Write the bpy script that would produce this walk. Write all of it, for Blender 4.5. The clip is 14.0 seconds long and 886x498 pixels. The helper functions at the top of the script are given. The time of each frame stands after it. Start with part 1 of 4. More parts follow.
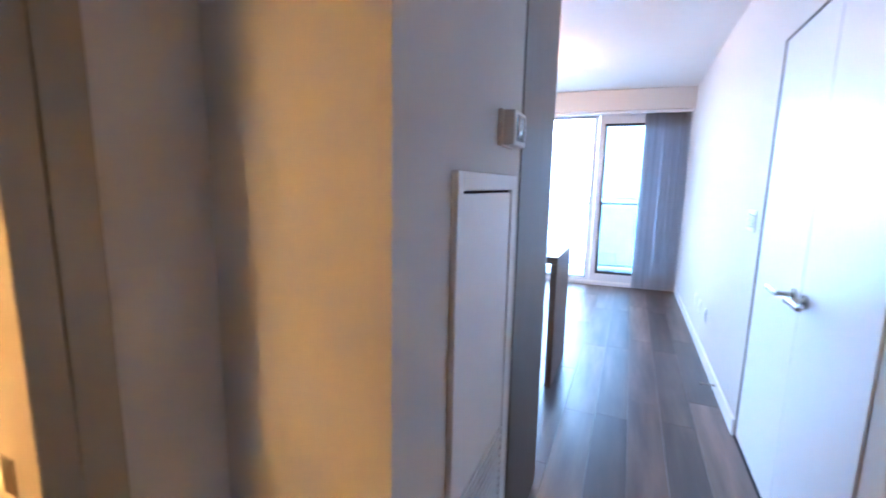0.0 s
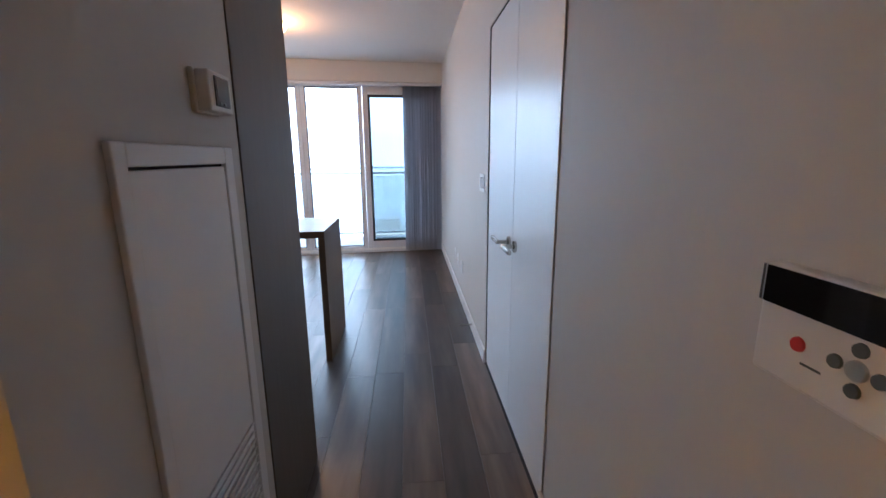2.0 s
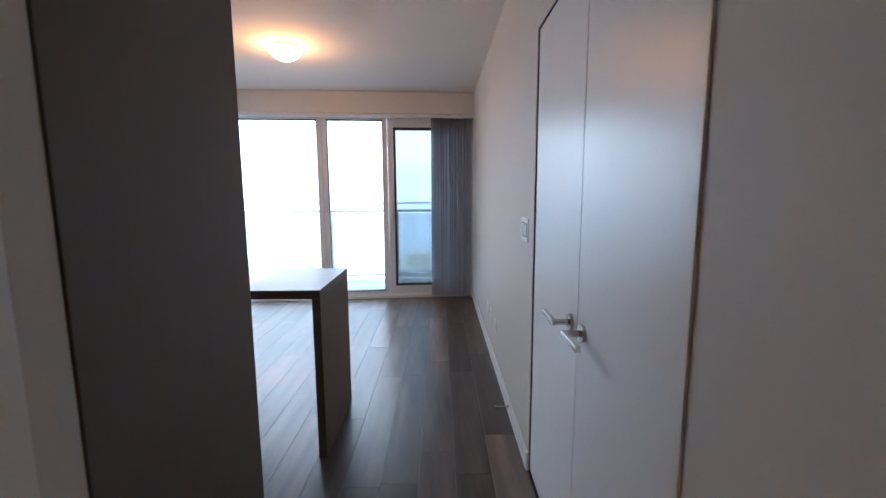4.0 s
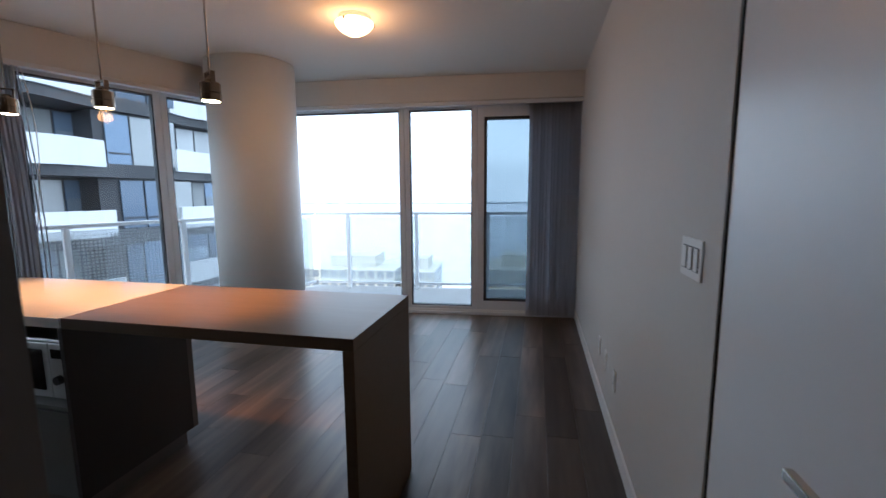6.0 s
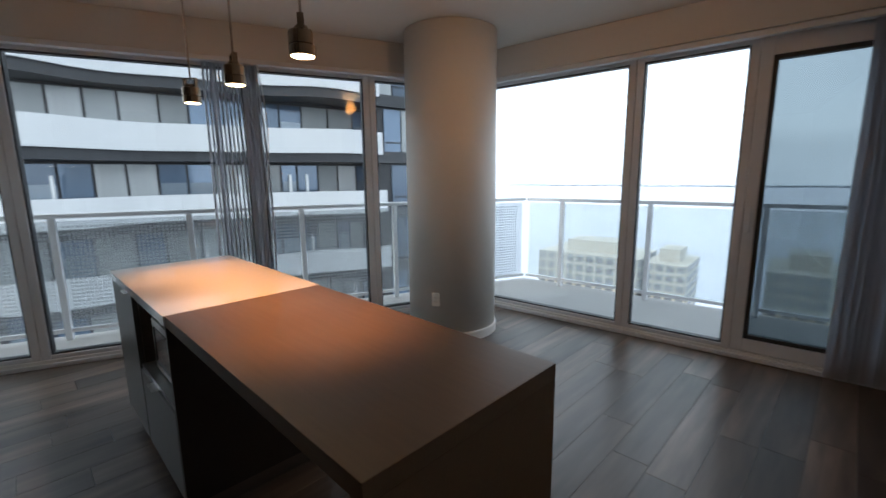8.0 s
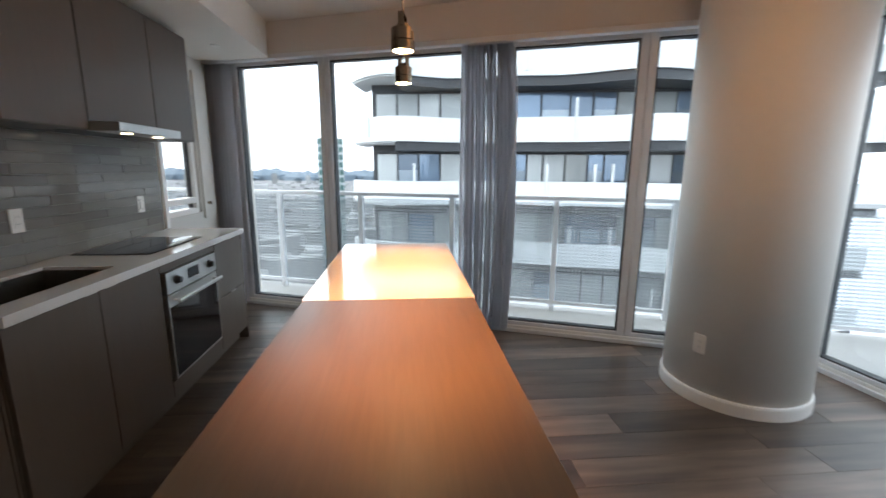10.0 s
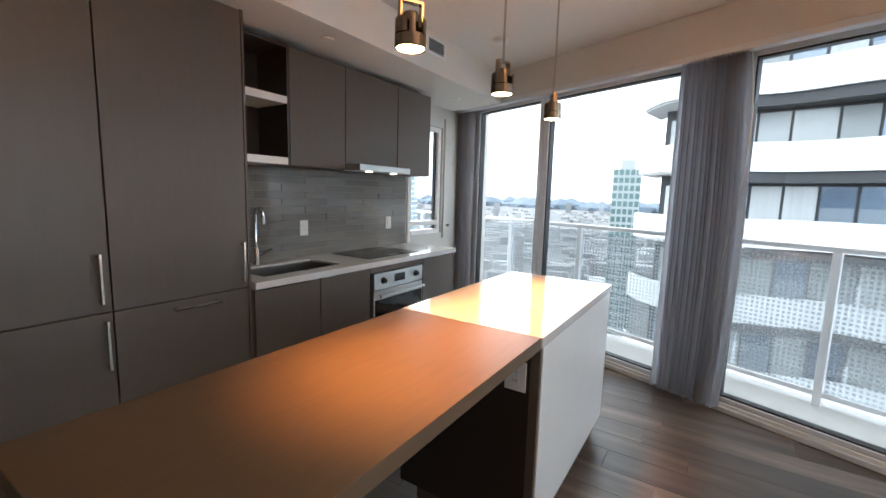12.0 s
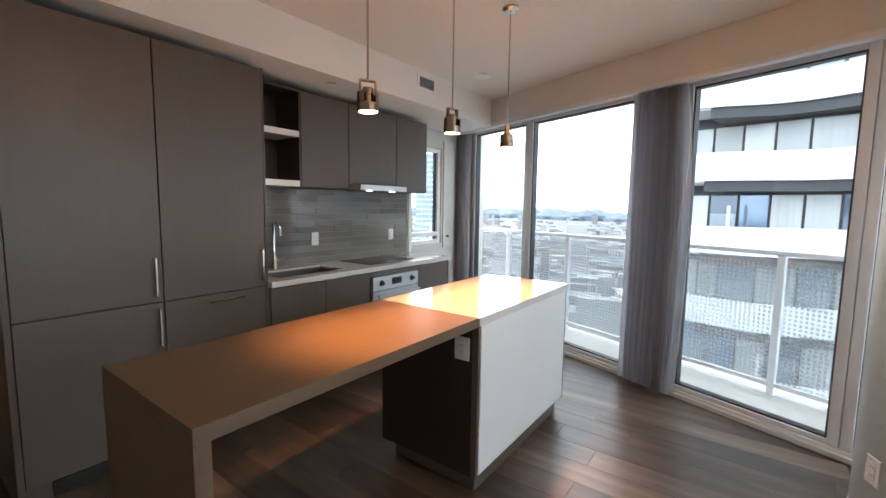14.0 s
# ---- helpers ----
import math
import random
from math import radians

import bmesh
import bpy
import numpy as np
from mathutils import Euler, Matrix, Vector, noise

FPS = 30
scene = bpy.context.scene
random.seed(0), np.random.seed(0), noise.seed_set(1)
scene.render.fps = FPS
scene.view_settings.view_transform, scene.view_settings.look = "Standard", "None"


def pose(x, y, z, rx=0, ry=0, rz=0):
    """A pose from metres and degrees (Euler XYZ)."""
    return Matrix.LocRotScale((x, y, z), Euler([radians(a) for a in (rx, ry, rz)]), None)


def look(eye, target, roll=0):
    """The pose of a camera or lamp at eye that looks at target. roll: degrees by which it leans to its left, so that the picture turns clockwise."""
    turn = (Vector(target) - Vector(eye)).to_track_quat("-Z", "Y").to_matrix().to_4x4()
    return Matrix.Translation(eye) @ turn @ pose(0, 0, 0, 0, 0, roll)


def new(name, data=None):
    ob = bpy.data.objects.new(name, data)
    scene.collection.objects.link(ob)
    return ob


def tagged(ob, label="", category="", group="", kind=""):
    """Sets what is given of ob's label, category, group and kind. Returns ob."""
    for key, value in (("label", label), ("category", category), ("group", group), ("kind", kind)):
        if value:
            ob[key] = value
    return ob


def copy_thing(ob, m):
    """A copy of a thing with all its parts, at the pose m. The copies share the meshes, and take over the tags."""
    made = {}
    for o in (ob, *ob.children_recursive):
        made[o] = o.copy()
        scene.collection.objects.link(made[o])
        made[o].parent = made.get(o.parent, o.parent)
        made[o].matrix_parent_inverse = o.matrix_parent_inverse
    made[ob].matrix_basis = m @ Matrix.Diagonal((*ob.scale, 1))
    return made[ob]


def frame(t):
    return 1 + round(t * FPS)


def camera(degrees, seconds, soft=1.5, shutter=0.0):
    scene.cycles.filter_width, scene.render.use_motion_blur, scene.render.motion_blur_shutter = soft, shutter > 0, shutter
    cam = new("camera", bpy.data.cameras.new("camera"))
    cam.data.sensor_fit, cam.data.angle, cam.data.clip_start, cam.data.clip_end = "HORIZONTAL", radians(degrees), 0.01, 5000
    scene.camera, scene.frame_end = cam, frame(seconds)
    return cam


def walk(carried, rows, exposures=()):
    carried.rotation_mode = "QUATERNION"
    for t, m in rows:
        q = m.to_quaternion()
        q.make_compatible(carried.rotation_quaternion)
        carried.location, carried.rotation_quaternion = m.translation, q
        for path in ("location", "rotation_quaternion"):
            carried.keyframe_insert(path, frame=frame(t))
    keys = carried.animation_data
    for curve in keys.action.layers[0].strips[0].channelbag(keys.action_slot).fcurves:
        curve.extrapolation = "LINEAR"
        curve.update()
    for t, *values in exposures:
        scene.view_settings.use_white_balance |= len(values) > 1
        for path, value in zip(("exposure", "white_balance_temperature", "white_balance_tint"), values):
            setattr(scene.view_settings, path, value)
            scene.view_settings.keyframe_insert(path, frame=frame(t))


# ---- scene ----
# eye poses along the walk: seconds, eye, target, lean
cam = camera(92.8, 14.0, shutter=0.35)
PATH = [
    (0, (-0.631, 3.109, 1.373), (-1.428, 4.918, 1.069), 1.1),
    (0.5, (-0.562, 3.131, 1.369), (-1.001, 5.054, 1.038), -0.3),
    (1, (-0.529, 3.158, 1.37), (-0.664, 5.113, 0.973), -0.8),
    (1.5, (-0.506, 3.152, 1.372), (-0.433, 5.103, 0.94), -0.7),
    (2, (-0.491, 3.177, 1.373), (-0.335, 5.125, 0.946), -0.4),
    (2.5, (-0.459, 3.328, 1.376), (-0.319, 5.286, 0.992), -0.5),
    (3, (-0.446, 3.485, 1.38), (-0.338, 5.455, 1.051), -0.6),
    (5.5, (-0.431, 4.436, 1.402), (-0.706, 6.402, 1.158), -0.1),
    (6, (-0.447, 4.637, 1.395), (-0.877, 6.573, 1.133), -0.4),
    (6.5, (-0.464, 4.844, 1.411), (-1.071, 6.727, 1.117), -0.5),
    (7, (-0.497, 5.059, 1.402), (-1.306, 6.861, 1.09), -0.5),
    (7.5, (-0.486, 5.322, 1.412), (-1.6, 6.951, 1.086), -0.6),
    (10, (-0.793, 6.283, 1.387), (-2.749, 6.457, 1.011), 0.3),
    (10.5, (-0.882, 6.48, 1.405), (-2.823, 6.186, 1.019), 0.6),
    (11, (-0.954, 6.665, 1.403), (-2.783, 5.938, 1.047), 1.7),
    (11.5, (-0.941, 6.863, 1.394), (-2.662, 5.891, 1.09), 1.7),
    (12, (-0.882, 7.022, 1.411), (-2.548, 5.947, 1.152), 1.6),
    (12.5, (-0.816, 7.177, 1.43), (-2.444, 6.037, 1.198), 1.2),
    (13, (-0.747, 7.372, 1.433), (-2.344, 6.186, 1.226), 0.8),
    (13.5, (-0.689, 7.484, 1.43), (-2.281, 6.29, 1.235), 0.8),
    (14, (-0.633, 7.541, 1.43), (-2.239, 6.366, 1.229), 0.8),
]

EXPOSURES = [(0.0, 4.0, 4500, 10), (0.6, 3.7, 4900, 10), (1.2, 2.9, 5200, 10), (3.0, 2.46, 5600, 10), (5.5, 1.48, 5800, 10),
             (6.5, 0.92, 5900, 10), (7.5, 0.6, 6400, 10), (10.0, 1.42, 6800, 10), (11.0, 1.8, 6800, 10), (12.5, 1.82, 6800, 10),
             (14.0, 1.95, 6850, 10)]
walk(cam, [(t, look(e, g, r)) for t, e, g, r in PATH], EXPOSURES)

# ---- world and large lights ----
world = bpy.data.worlds.new("overcast_day")
scene.world = world
world.use_nodes = True
wn = world.node_tree
sky = wn.nodes.new("ShaderNodeTexSky")
sky.sky_type = 'NISHITA'
sky.sun_disc = False
sky.sun_elevation = radians(38)
sky.sun_rotation = radians(200)
sky.air_density, sky.dust_density, sky.ozone_density = 1.0, 4.0, 0.6
# thin cloud cover: the sky is whitened, with soft cloud banks
tc = wn.nodes.new("ShaderNodeTexCoord")
mp = wn.nodes.new("ShaderNodeMapping")
mp.inputs["Scale"].default_value = (1.0, 1.0, 5.0)
cl = wn.nodes.new("ShaderNodeTexNoise")
cl.inputs["Scale"].default_value = 1.6
cl.inputs["Detail"].default_value = 6
ramp = wn.nodes.new("ShaderNodeValToRGB")
ramp.color_ramp.elements[0].position, ramp.color_ramp.elements[0].color = 0.35, (11.0, 12.6, 15.0, 1)
ramp.color_ramp.elements[1].position, ramp.color_ramp.elements[1].color = 0.65, (17.4, 19.2, 21.8, 1)
mix = wn.nodes.new("ShaderNodeMixRGB")
mix.inputs[0].default_value = 0.75
wn.links.new(tc.outputs["Generated"], mp.inputs["Vector"])
wn.links.new(mp.outputs["Vector"], cl.inputs["Vector"])
wn.links.new(cl.outputs["Fac"], ramp.inputs["Fac"])
wn.links.new(sky.outputs[0], mix.inputs[1])
wn.links.new(ramp.outputs[0], mix.inputs[2])
wn.links.new(mix.outputs[0], wn.nodes["Background"].inputs[0])
wn.nodes["Background"].inputs[1].default_value = 0.11

sun_data = bpy.data.lights.new("sun", 'SUN')
sun_data.energy, sun_data.angle, sun_data.color = 0.8, radians(15), (1.0, 0.97, 0.93)
sun = new("sun", sun_data)
sun.matrix_world = look((0, 0, 50), (-25 * math.sin(radians(200)), -25 * math.cos(radians(200)), 30))


def lamp(name, kind, at, energy, color, radius, aim=None, spot=None, blend=0.5):
    d = bpy.data.lights.new(name, kind)
    d.energy, d.color, d.shadow_soft_size = energy, color, radius
    if spot:
        d.spot_size, d.spot_blend = radians(spot), blend
    o = new(name, d)
    o.matrix_world = look(at, aim) if aim else Matrix.Translation(at)
    return o


WARM = (1.0, 0.41, 0.13)
PENDANT_X = (-1.84, -2.42, -3.01)
PENDANT_Y = 6.28
for px in PENDANT_X:
    lamp("pendant_spot", 'SPOT', (px, PENDANT_Y, 1.790), 48.0, WARM, 0.04, (px, PENDANT_Y, 0.9), 66, 1.0)
lamp("ceiling_bowl_light", 'POINT', (-1.72, 7.56, 2.40), 2.5, WARM, 0.08)
lamp("alcove_ceiling_light", 'POINT', (-1.50, 1.85, 2.35), 27.0, (1.0, 0.46, 0.10), 0.04)
for hx in (-3.27, -3.80):
    lamp("hood_spot", 'SPOT', (hx, 4.80, 1.54), 0.5, (1, 0.85, 0.62), 0.02, (hx, 4.80, 0.9), 100, 0.5)

# ---- materials ----


def mat(name, color, rough=0.5, metal=0.0, noise_scale=0.0, vary=0.0, bump=0.0, bump_scale=200.0, stretch=(1, 1, 1),
        random=0.0, island=0.0, stain=0.0, coat=0.0, rough_vary=0.0, spec=0.5, shift=False):
    """A procedural surface: grain at noise_scale, broad stains, fine relief, and a shade of its own for each piece."""
    m = bpy.data.materials.new(name)
    m.use_nodes = True
    nt = m.node_tree
    b = nt.nodes["Principled BSDF"]
    b.inputs["Roughness"].default_value, b.inputs["Metallic"].default_value = rough, metal
    b.inputs["Coat Weight"].default_value = coat
    b.inputs["Coat Roughness"].default_value = 0.08
    b.inputs["Specular IOR Level"].default_value = spec
    b.inputs["Base Color"].default_value = (*color, 1)
    co = nt.nodes.new("ShaderNodeTexCoord")
    mapping = nt.nodes.new("ShaderNodeMapping")
    mapping.inputs["Scale"].default_value = stretch
    nt.links.new(co.outputs["Object"], mapping.inputs["Vector"])
    vec = mapping.outputs["Vector"]
    if shift:
        # each piece is cut from another stretch of the grain
        who = nt.nodes.new("ShaderNodeObjectInfo")
        far = nt.nodes.new("ShaderNodeVectorMath")
        far.operation = 'SCALE'
        far.inputs[0].default_value = (61.0, 37.0, 23.0)
        nt.links.new(who.outputs["Random"], far.inputs["Scale"])
        both = nt.nodes.new("ShaderNodeVectorMath")
        both.operation = 'ADD'
        nt.links.new(vec, both.inputs[0])
        nt.links.new(far.outputs["Vector"], both.inputs[1])
        vec = both.outputs["Vector"]
    value = None

    def math_node(op, a, c):
        n = nt.nodes.new("ShaderNodeMath")
        n.operation = op
        for k, v in enumerate((a, c)):
            if isinstance(v, (int, float)):
                n.inputs[k].default_value = v
            else:
                nt.links.new(v, n.inputs[k])
        return n.outputs[0]

    def around_one(out, amount):
        return math_node('ADD', math_node('MULTIPLY', math_node('SUBTRACT', out, 0.5), 2 * amount), 1.0)

    def tex(scale, detail=5.0):
        n = nt.nodes.new("ShaderNodeTexNoise")
        n.inputs["Scale"].default_value, n.inputs["Detail"].default_value = scale, detail
        nt.links.new(vec, n.inputs["Vector"])
        return n.outputs["Fac"]

    terms = []
    if vary and noise_scale:
        terms.append(around_one(tex(noise_scale), vary))
    if stain:
        terms.append(around_one(tex(1.7, 3.0), stain))
    if random:
        oi = nt.nodes.new("ShaderNodeObjectInfo")
        terms.append(around_one(oi.outputs["Random"], random))
    if island:
        ge = nt.nodes.new("ShaderNodeNewGeometry")
        terms.append(around_one(ge.outputs["Random Per Island"], island))
    for term in terms:
        value = term if value is None else math_node('MULTIPLY', value, term)
    if value is not None:
        mult = nt.nodes.new("ShaderNodeVectorMath")
        mult.operation = 'SCALE'
        mult.inputs[0].default_value = color
        nt.links.new(value, mult.inputs["Scale"])
        nt.links.new(mult.outputs["Vector"], b.inputs["Base Color"])
    if rough_vary:
        nt.links.new(math_node('MULTIPLY', around_one(tex(6.0, 4.0), rough_vary), rough), b.inputs["Roughness"])
    if bump:
        bp = nt.nodes.new("ShaderNodeBump")
        bp.inputs["Strength"].default_value, bp.inputs["Distance"].default_value = bump, 0.002
        nt.links.new(tex(bump_scale, 3.0), bp.inputs["Height"])
        nt.links.new(bp.outputs["Normal"], b.inputs["Normal"])
    return m


def glow(name, color, strength):
    m = bpy.data.materials.new(name)
    m.use_nodes = True
    b = m.node_tree.nodes["Principled BSDF"]
    b.inputs["Base Color"].default_value = (0.9, 0.85, 0.75, 1)
    b.inputs["Emission Color"].default_value = (*color, 1)
    b.inputs["Emission Strength"].default_value = strength
    return m


def glass(name, tint, rough=0.0, milky=0.0, milk=(0.8, 0.85, 0.86)):
    """Thin pane: clear with a mirror sheen; milky mixes in a frosted film."""
    m = bpy.data.materials.new(name)
    m.use_nodes = True
    nt = m.node_tree
    nt.nodes.remove(nt.nodes["Principled BSDF"])
    out = nt.nodes["Material Output"]
    tr = nt.nodes.new("ShaderNodeBsdfTransparent")
    tr.inputs[0].default_value = (*tint, 1)
    gl = nt.nodes.new("ShaderNodeBsdfGlossy")
    gl.inputs["Roughness"].default_value = rough
    # sheen that grows towards grazing angles, alike from both sides
    lw = nt.nodes.new("ShaderNodeLayerWeight")
    lw.inputs["Blend"].default_value = 0.5
    pw = nt.nodes.new("ShaderNodeMath")
    pw.operation = 'POWER'
    pw.inputs[1].default_value = 4.0
    nt.links.new(lw.outputs["Facing"], pw.inputs[0])
    sc = nt.nodes.new("ShaderNodeMath")
    sc.operation = 'MULTIPLY_ADD'
    sc.inputs[1].default_value, sc.inputs[2].default_value = 0.7, 0.035
    nt.links.new(pw.outputs[0], sc.inputs[0])
    mx = nt.nodes.new("ShaderNodeMixShader")
    nt.links.new(sc.outputs[0], mx.inputs[0])
    nt.links.new(tr.outputs[0], mx.inputs[1])
    nt.links.new(gl.outputs[0], mx.inputs[2])
    last = mx.outputs[0]
    if milky:
        df = nt.nodes.new("ShaderNodeBsdfTranslucent")
        df.inputs[0].default_value = (*milk, 1)
        d2 = nt.nodes.new("ShaderNodeBsdfDiffuse")
        d2.inputs[0].default_value = (*milk, 1)
        half = nt.nodes.new("ShaderNodeMixShader")
        nt.links.new(df.outputs[0], half.inputs[1])
        nt.links.new(d2.outputs[0], half.inputs[2])
        m2 = nt.nodes.new("ShaderNodeMixShader")
        m2.inputs[0].default_value = milky
        nt.links.new(last, m2.inputs[1])
        nt.links.new(half.outputs[0], m2.inputs[2])
        last = m2.outputs[0]
    nt.links.new(last, out.inputs["Surface"])
    return m



def fabric(name, color, through_light):
    """Woven cloth that lets some light through, with a fine weave and a tone of its own for each piece."""
    m = mat(name, color, 0.8, noise_scale=260, vary=0.1, stain=0.05, bump=0.15, bump_scale=500, random=0.16)
    nt = m.node_tree
    b = nt.nodes["Principled BSDF"]
    tr = nt.nodes.new("ShaderNodeBsdfTranslucent")
    tr.inputs[0].default_value = (*color, 1)
    mx = nt.nodes.new("ShaderNodeMixShader")
    mx.inputs[0].default_value = through_light
    nt.links.new(b.outputs[0], mx.inputs[1])
    nt.links.new(tr.outputs[0], mx.inputs[2])
    nt.links.new(mx.outputs[0], nt.nodes["Material Output"].inputs["Surface"])
    return m


M_WALL = mat("wall_paint", (0.62, 0.595, 0.555), 0.62, noise_scale=30, vary=0.02, stain=0.03, bump=0.12, bump_scale=260)
M_CEIL = mat("ceiling_paint", (0.76, 0.74, 0.70), 0.8, noise_scale=18, vary=0.02, bump=0.15, bump_scale=180)
M_COLUMN = mat("column_paint", (0.73, 0.71, 0.67), 0.6, noise_scale=26, vary=0.02, stain=0.04, bump=0.14, bump_scale=220)
M_TRIM = mat("white_trim_paint", (0.8, 0.79, 0.77), 0.38, noise_scale=20, vary=0.02, bump=0.04)
# cream darkened in its colour to offset strong lamplight on the jamb
M_CREAM = mat("dimmed_cream_paint", (0.38, 0.33, 0.25), 0.4, noise_scale=20, vary=0.03, bump=0.04)
M_DOOR = mat("door_paint", (0.78, 0.79, 0.80), 0.32, noise_scale=9, vary=0.02, bump=0.012, bump_scale=90, rough_vary=0.12)
M_GAP = mat("dark_gap", (0.02, 0.02, 0.02), 0.9)
M_PLANK = mat("plank_vinyl", (0.100, 0.072, 0.055), 0.33, noise_scale=2.6, vary=0.85, stain=0.75, bump=0.03, bump_scale=9,
              stretch=(6, 0.7, 1), random=0.45, rough_vary=0.08, spec=0.5, shift=True)
M_TAUPE = mat("taupe_laminate", (0.099, 0.079, 0.064), 0.40, noise_scale=7, vary=0.09, bump=0.06, bump_scale=40, stretch=(8, 8, 0.6), rough_vary=0.1)
M_SLAB = mat("taupe_slab", (0.120, 0.078, 0.046), 0.37, noise_scale=16, vary=0.16, stretch=(0.5, 6, 6), bump=0.05, bump_scale=120, rough_vary=0.12)
# dark brown, with shade under the table top added into the colour
M_DARKEND = mat("shaded_brown_laminate", (0.024, 0.018, 0.015), 0.42, noise_scale=7, vary=0.12, stretch=(8, 8, 0.6))
M_DARKIN = mat("dark_shelf_inside", (0.035, 0.026, 0.022), 0.5, noise_scale=12, vary=0.2, stretch=(1, 1, 8))
M_QUARTZ = mat("white_quartz", (0.66, 0.65, 0.64), 0.10, noise_scale=60, vary=0.04, stain=0.02, coat=0.6)
M_WHITE = mat("white_gloss_panel", (0.76, 0.77, 0.76), 0.22, noise_scale=5, vary=0.015, rough_vary=0.1)
M_GREYP = mat("grey_drawer_front", (0.125, 0.13, 0.122), 0.34, noise_scale=5, vary=0.03)
M_TILE = mat("glazed_tile", (0.17, 0.16, 0.145), 0.09, noise_scale=9, vary=0.12, bump=0.12, bump_scale=14, stretch=(0.6, 1, 3), random=0.16)
M_GROUT = mat("grout", (0.30, 0.29, 0.27), 0.8, noise_scale=120, vary=0.1)
M_STEEL = mat("brushed_steel", (0.62, 0.61, 0.59), 0.34, 1.0, noise_scale=40, vary=0.06, stretch=(1, 1, 14), rough_vary=0.1)
M_CHROME = mat("chrome", (0.8, 0.8, 0.8), 0.07, 1.0)
M_NICKEL = mat("satin_nickel", (0.52, 0.49, 0.45), 0.2, 1.0, noise_scale=30, vary=0.08)
M_BRONZE = mat("lamp_nickel_dark", (0.36, 0.29, 0.22), 0.22, 1.0, noise_scale=25, vary=0.1)
M_BLACKGL = mat("black_glass", (0.010, 0.010, 0.012), 0.06, spec=0.4)
M_BLACK = mat("black_plastic", (0.02, 0.02, 0.02), 0.4, noise_scale=50, vary=0.1)
M_SINK = mat("sink_steel", (0.3, 0.29, 0.28), 0.32, 1.0, noise_scale=35, vary=0.1)
M_PLASTIC = mat("white_plastic", (0.78, 0.77, 0.74), 0.35, noise_scale=30, vary=0.015)
M_ALU = mat("window_aluminium", (0.66, 0.67, 0.69), 0.45, noise_scale=22, vary=0.04, bump=0.03)
M_ALUDARK = mat("dark_gasket", (0.03, 0.032, 0.036), 0.5, noise_scale=20, vary=0.1)
M_BLIND = fabric("grey_blind_fabric", (0.62, 0.615, 0.65), 0.45)
M_RED = mat("red_button", (0.55, 0.02, 0.02), 0.4)
M_LCD = mat("lcd_grey", (0.13, 0.15, 0.15), 0.15)
M_PANE = glass("clear_pane", (0.93, 0.96, 0.96))
M_PANE_TINT = glass("tinted_pane", (0.40, 0.45, 0.47))
M_RAILGLASS = glass("rail_glass", (0.84, 0.86, 0.87), 0.03, 0.15, (0.6, 0.62, 0.63))
M_RAILMILK = glass("frosted_rail_glass", (0.87, 0.9, 0.91), 0.03, 0.19)
M_BOWL = glow("lit_bowl_glass", (1.0, 0.62, 0.28), 3.4)
M_BULB = glow("lit_bulb", (1.0, 0.72, 0.4), 22.0)
M_HOODLED = glow("lit_hood_led", (1.0, 0.85, 0.6), 3.0)
M_CONC = mat("balcony_concrete", (0.33, 0.33, 0.325), 0.8, noise_scale=14, vary=0.1, stain=0.1, bump=0.2, bump_scale=60)
M_FRIT = glass("ceramic_frit", (0.55, 0.57, 0.58), 0.3, 0.4, (0.5, 0.51, 0.52))
M_TOWERWHITE = mat("tower_white_panel", (0.62, 0.63, 0.63), 0.6, noise_scale=0.7, vary=0.06, stain=0.0, random=0.04)
M_TOWERDARK = mat("tower_dark_metal_and_shade", (0.03, 0.032, 0.036), 0.5, noise_scale=1.2, vary=0.1)
M_TOWERGREY = mat("tower_grey_panel", (0.34, 0.36, 0.36), 0.5, noise_scale=0.9, vary=0.08, random=0.15)
M_TOWERGLASS = mat("tower_glass", (0.13, 0.185, 0.26), 0.08, 0.3, noise_scale=0.5, vary=0.25, random=0.6, coat=0.4)
# pale blue stands for the reflection in the tower's lower panes
M_TOWERREFLECT = mat("tower_glass_reflection", (0.30, 0.36, 0.42), 0.12, 0.0, noise_scale=1.5, vary=0.3, stretch=(1, 1, 0.1), random=0.5, coat=0.4)
M_TOWERCURT = mat("tower_curtained_glass", (0.42, 0.44, 0.44), 0.2, noise_scale=7, vary=0.25, stretch=(1, 1, 0.02), random=0.3, coat=0.6)
M_LAND = mat("city_ground", (0.11, 0.11, 0.115), 0.9, noise_scale=0.012, vary=0.5, bump=0.0, stain=0.0)
M_WATER = mat("lake_water", (0.42, 0.45, 0.52), 0.25, noise_scale=0.004, vary=0.15, bump=0.6, bump_scale=0.15)
# woods tinted blue: the haze of distance is mixed into the colour
M_ISLE_HAZE = mat("wooded_island", (0.10, 0.13, 0.16), 0.9, noise_scale=0.02, vary=0.4)
M_CITY = mat("far_city_walls", (0.22, 0.22, 0.22), 0.8, noise_scale=0.05, vary=0.15, island=0.5)
M_BEIGE = mat("beige_building", (0.50, 0.46, 0.38), 0.8, noise_scale=0.3, vary=0.1)
M_FARWIN = mat("far_windows", (0.17, 0.18, 0.19), 0.2, noise_scale=0.3, vary=0.3, random=0.3)
M_GREENGL = mat("green_glass", (0.05, 0.105, 0.10), 0.1, 0.2, noise_scale=0.2, vary=0.3, random=0.3)
M_FARGLASS = mat("far_tower_glass", (0.20, 0.27, 0.31), 0.15, 0.2, noise_scale=0.15, vary=0.3)
M_ROAD = mat("asphalt_road", (0.16, 0.16, 0.165), 0.9, noise_scale=0.1, vary=0.15)

# ---- mesh helpers ----


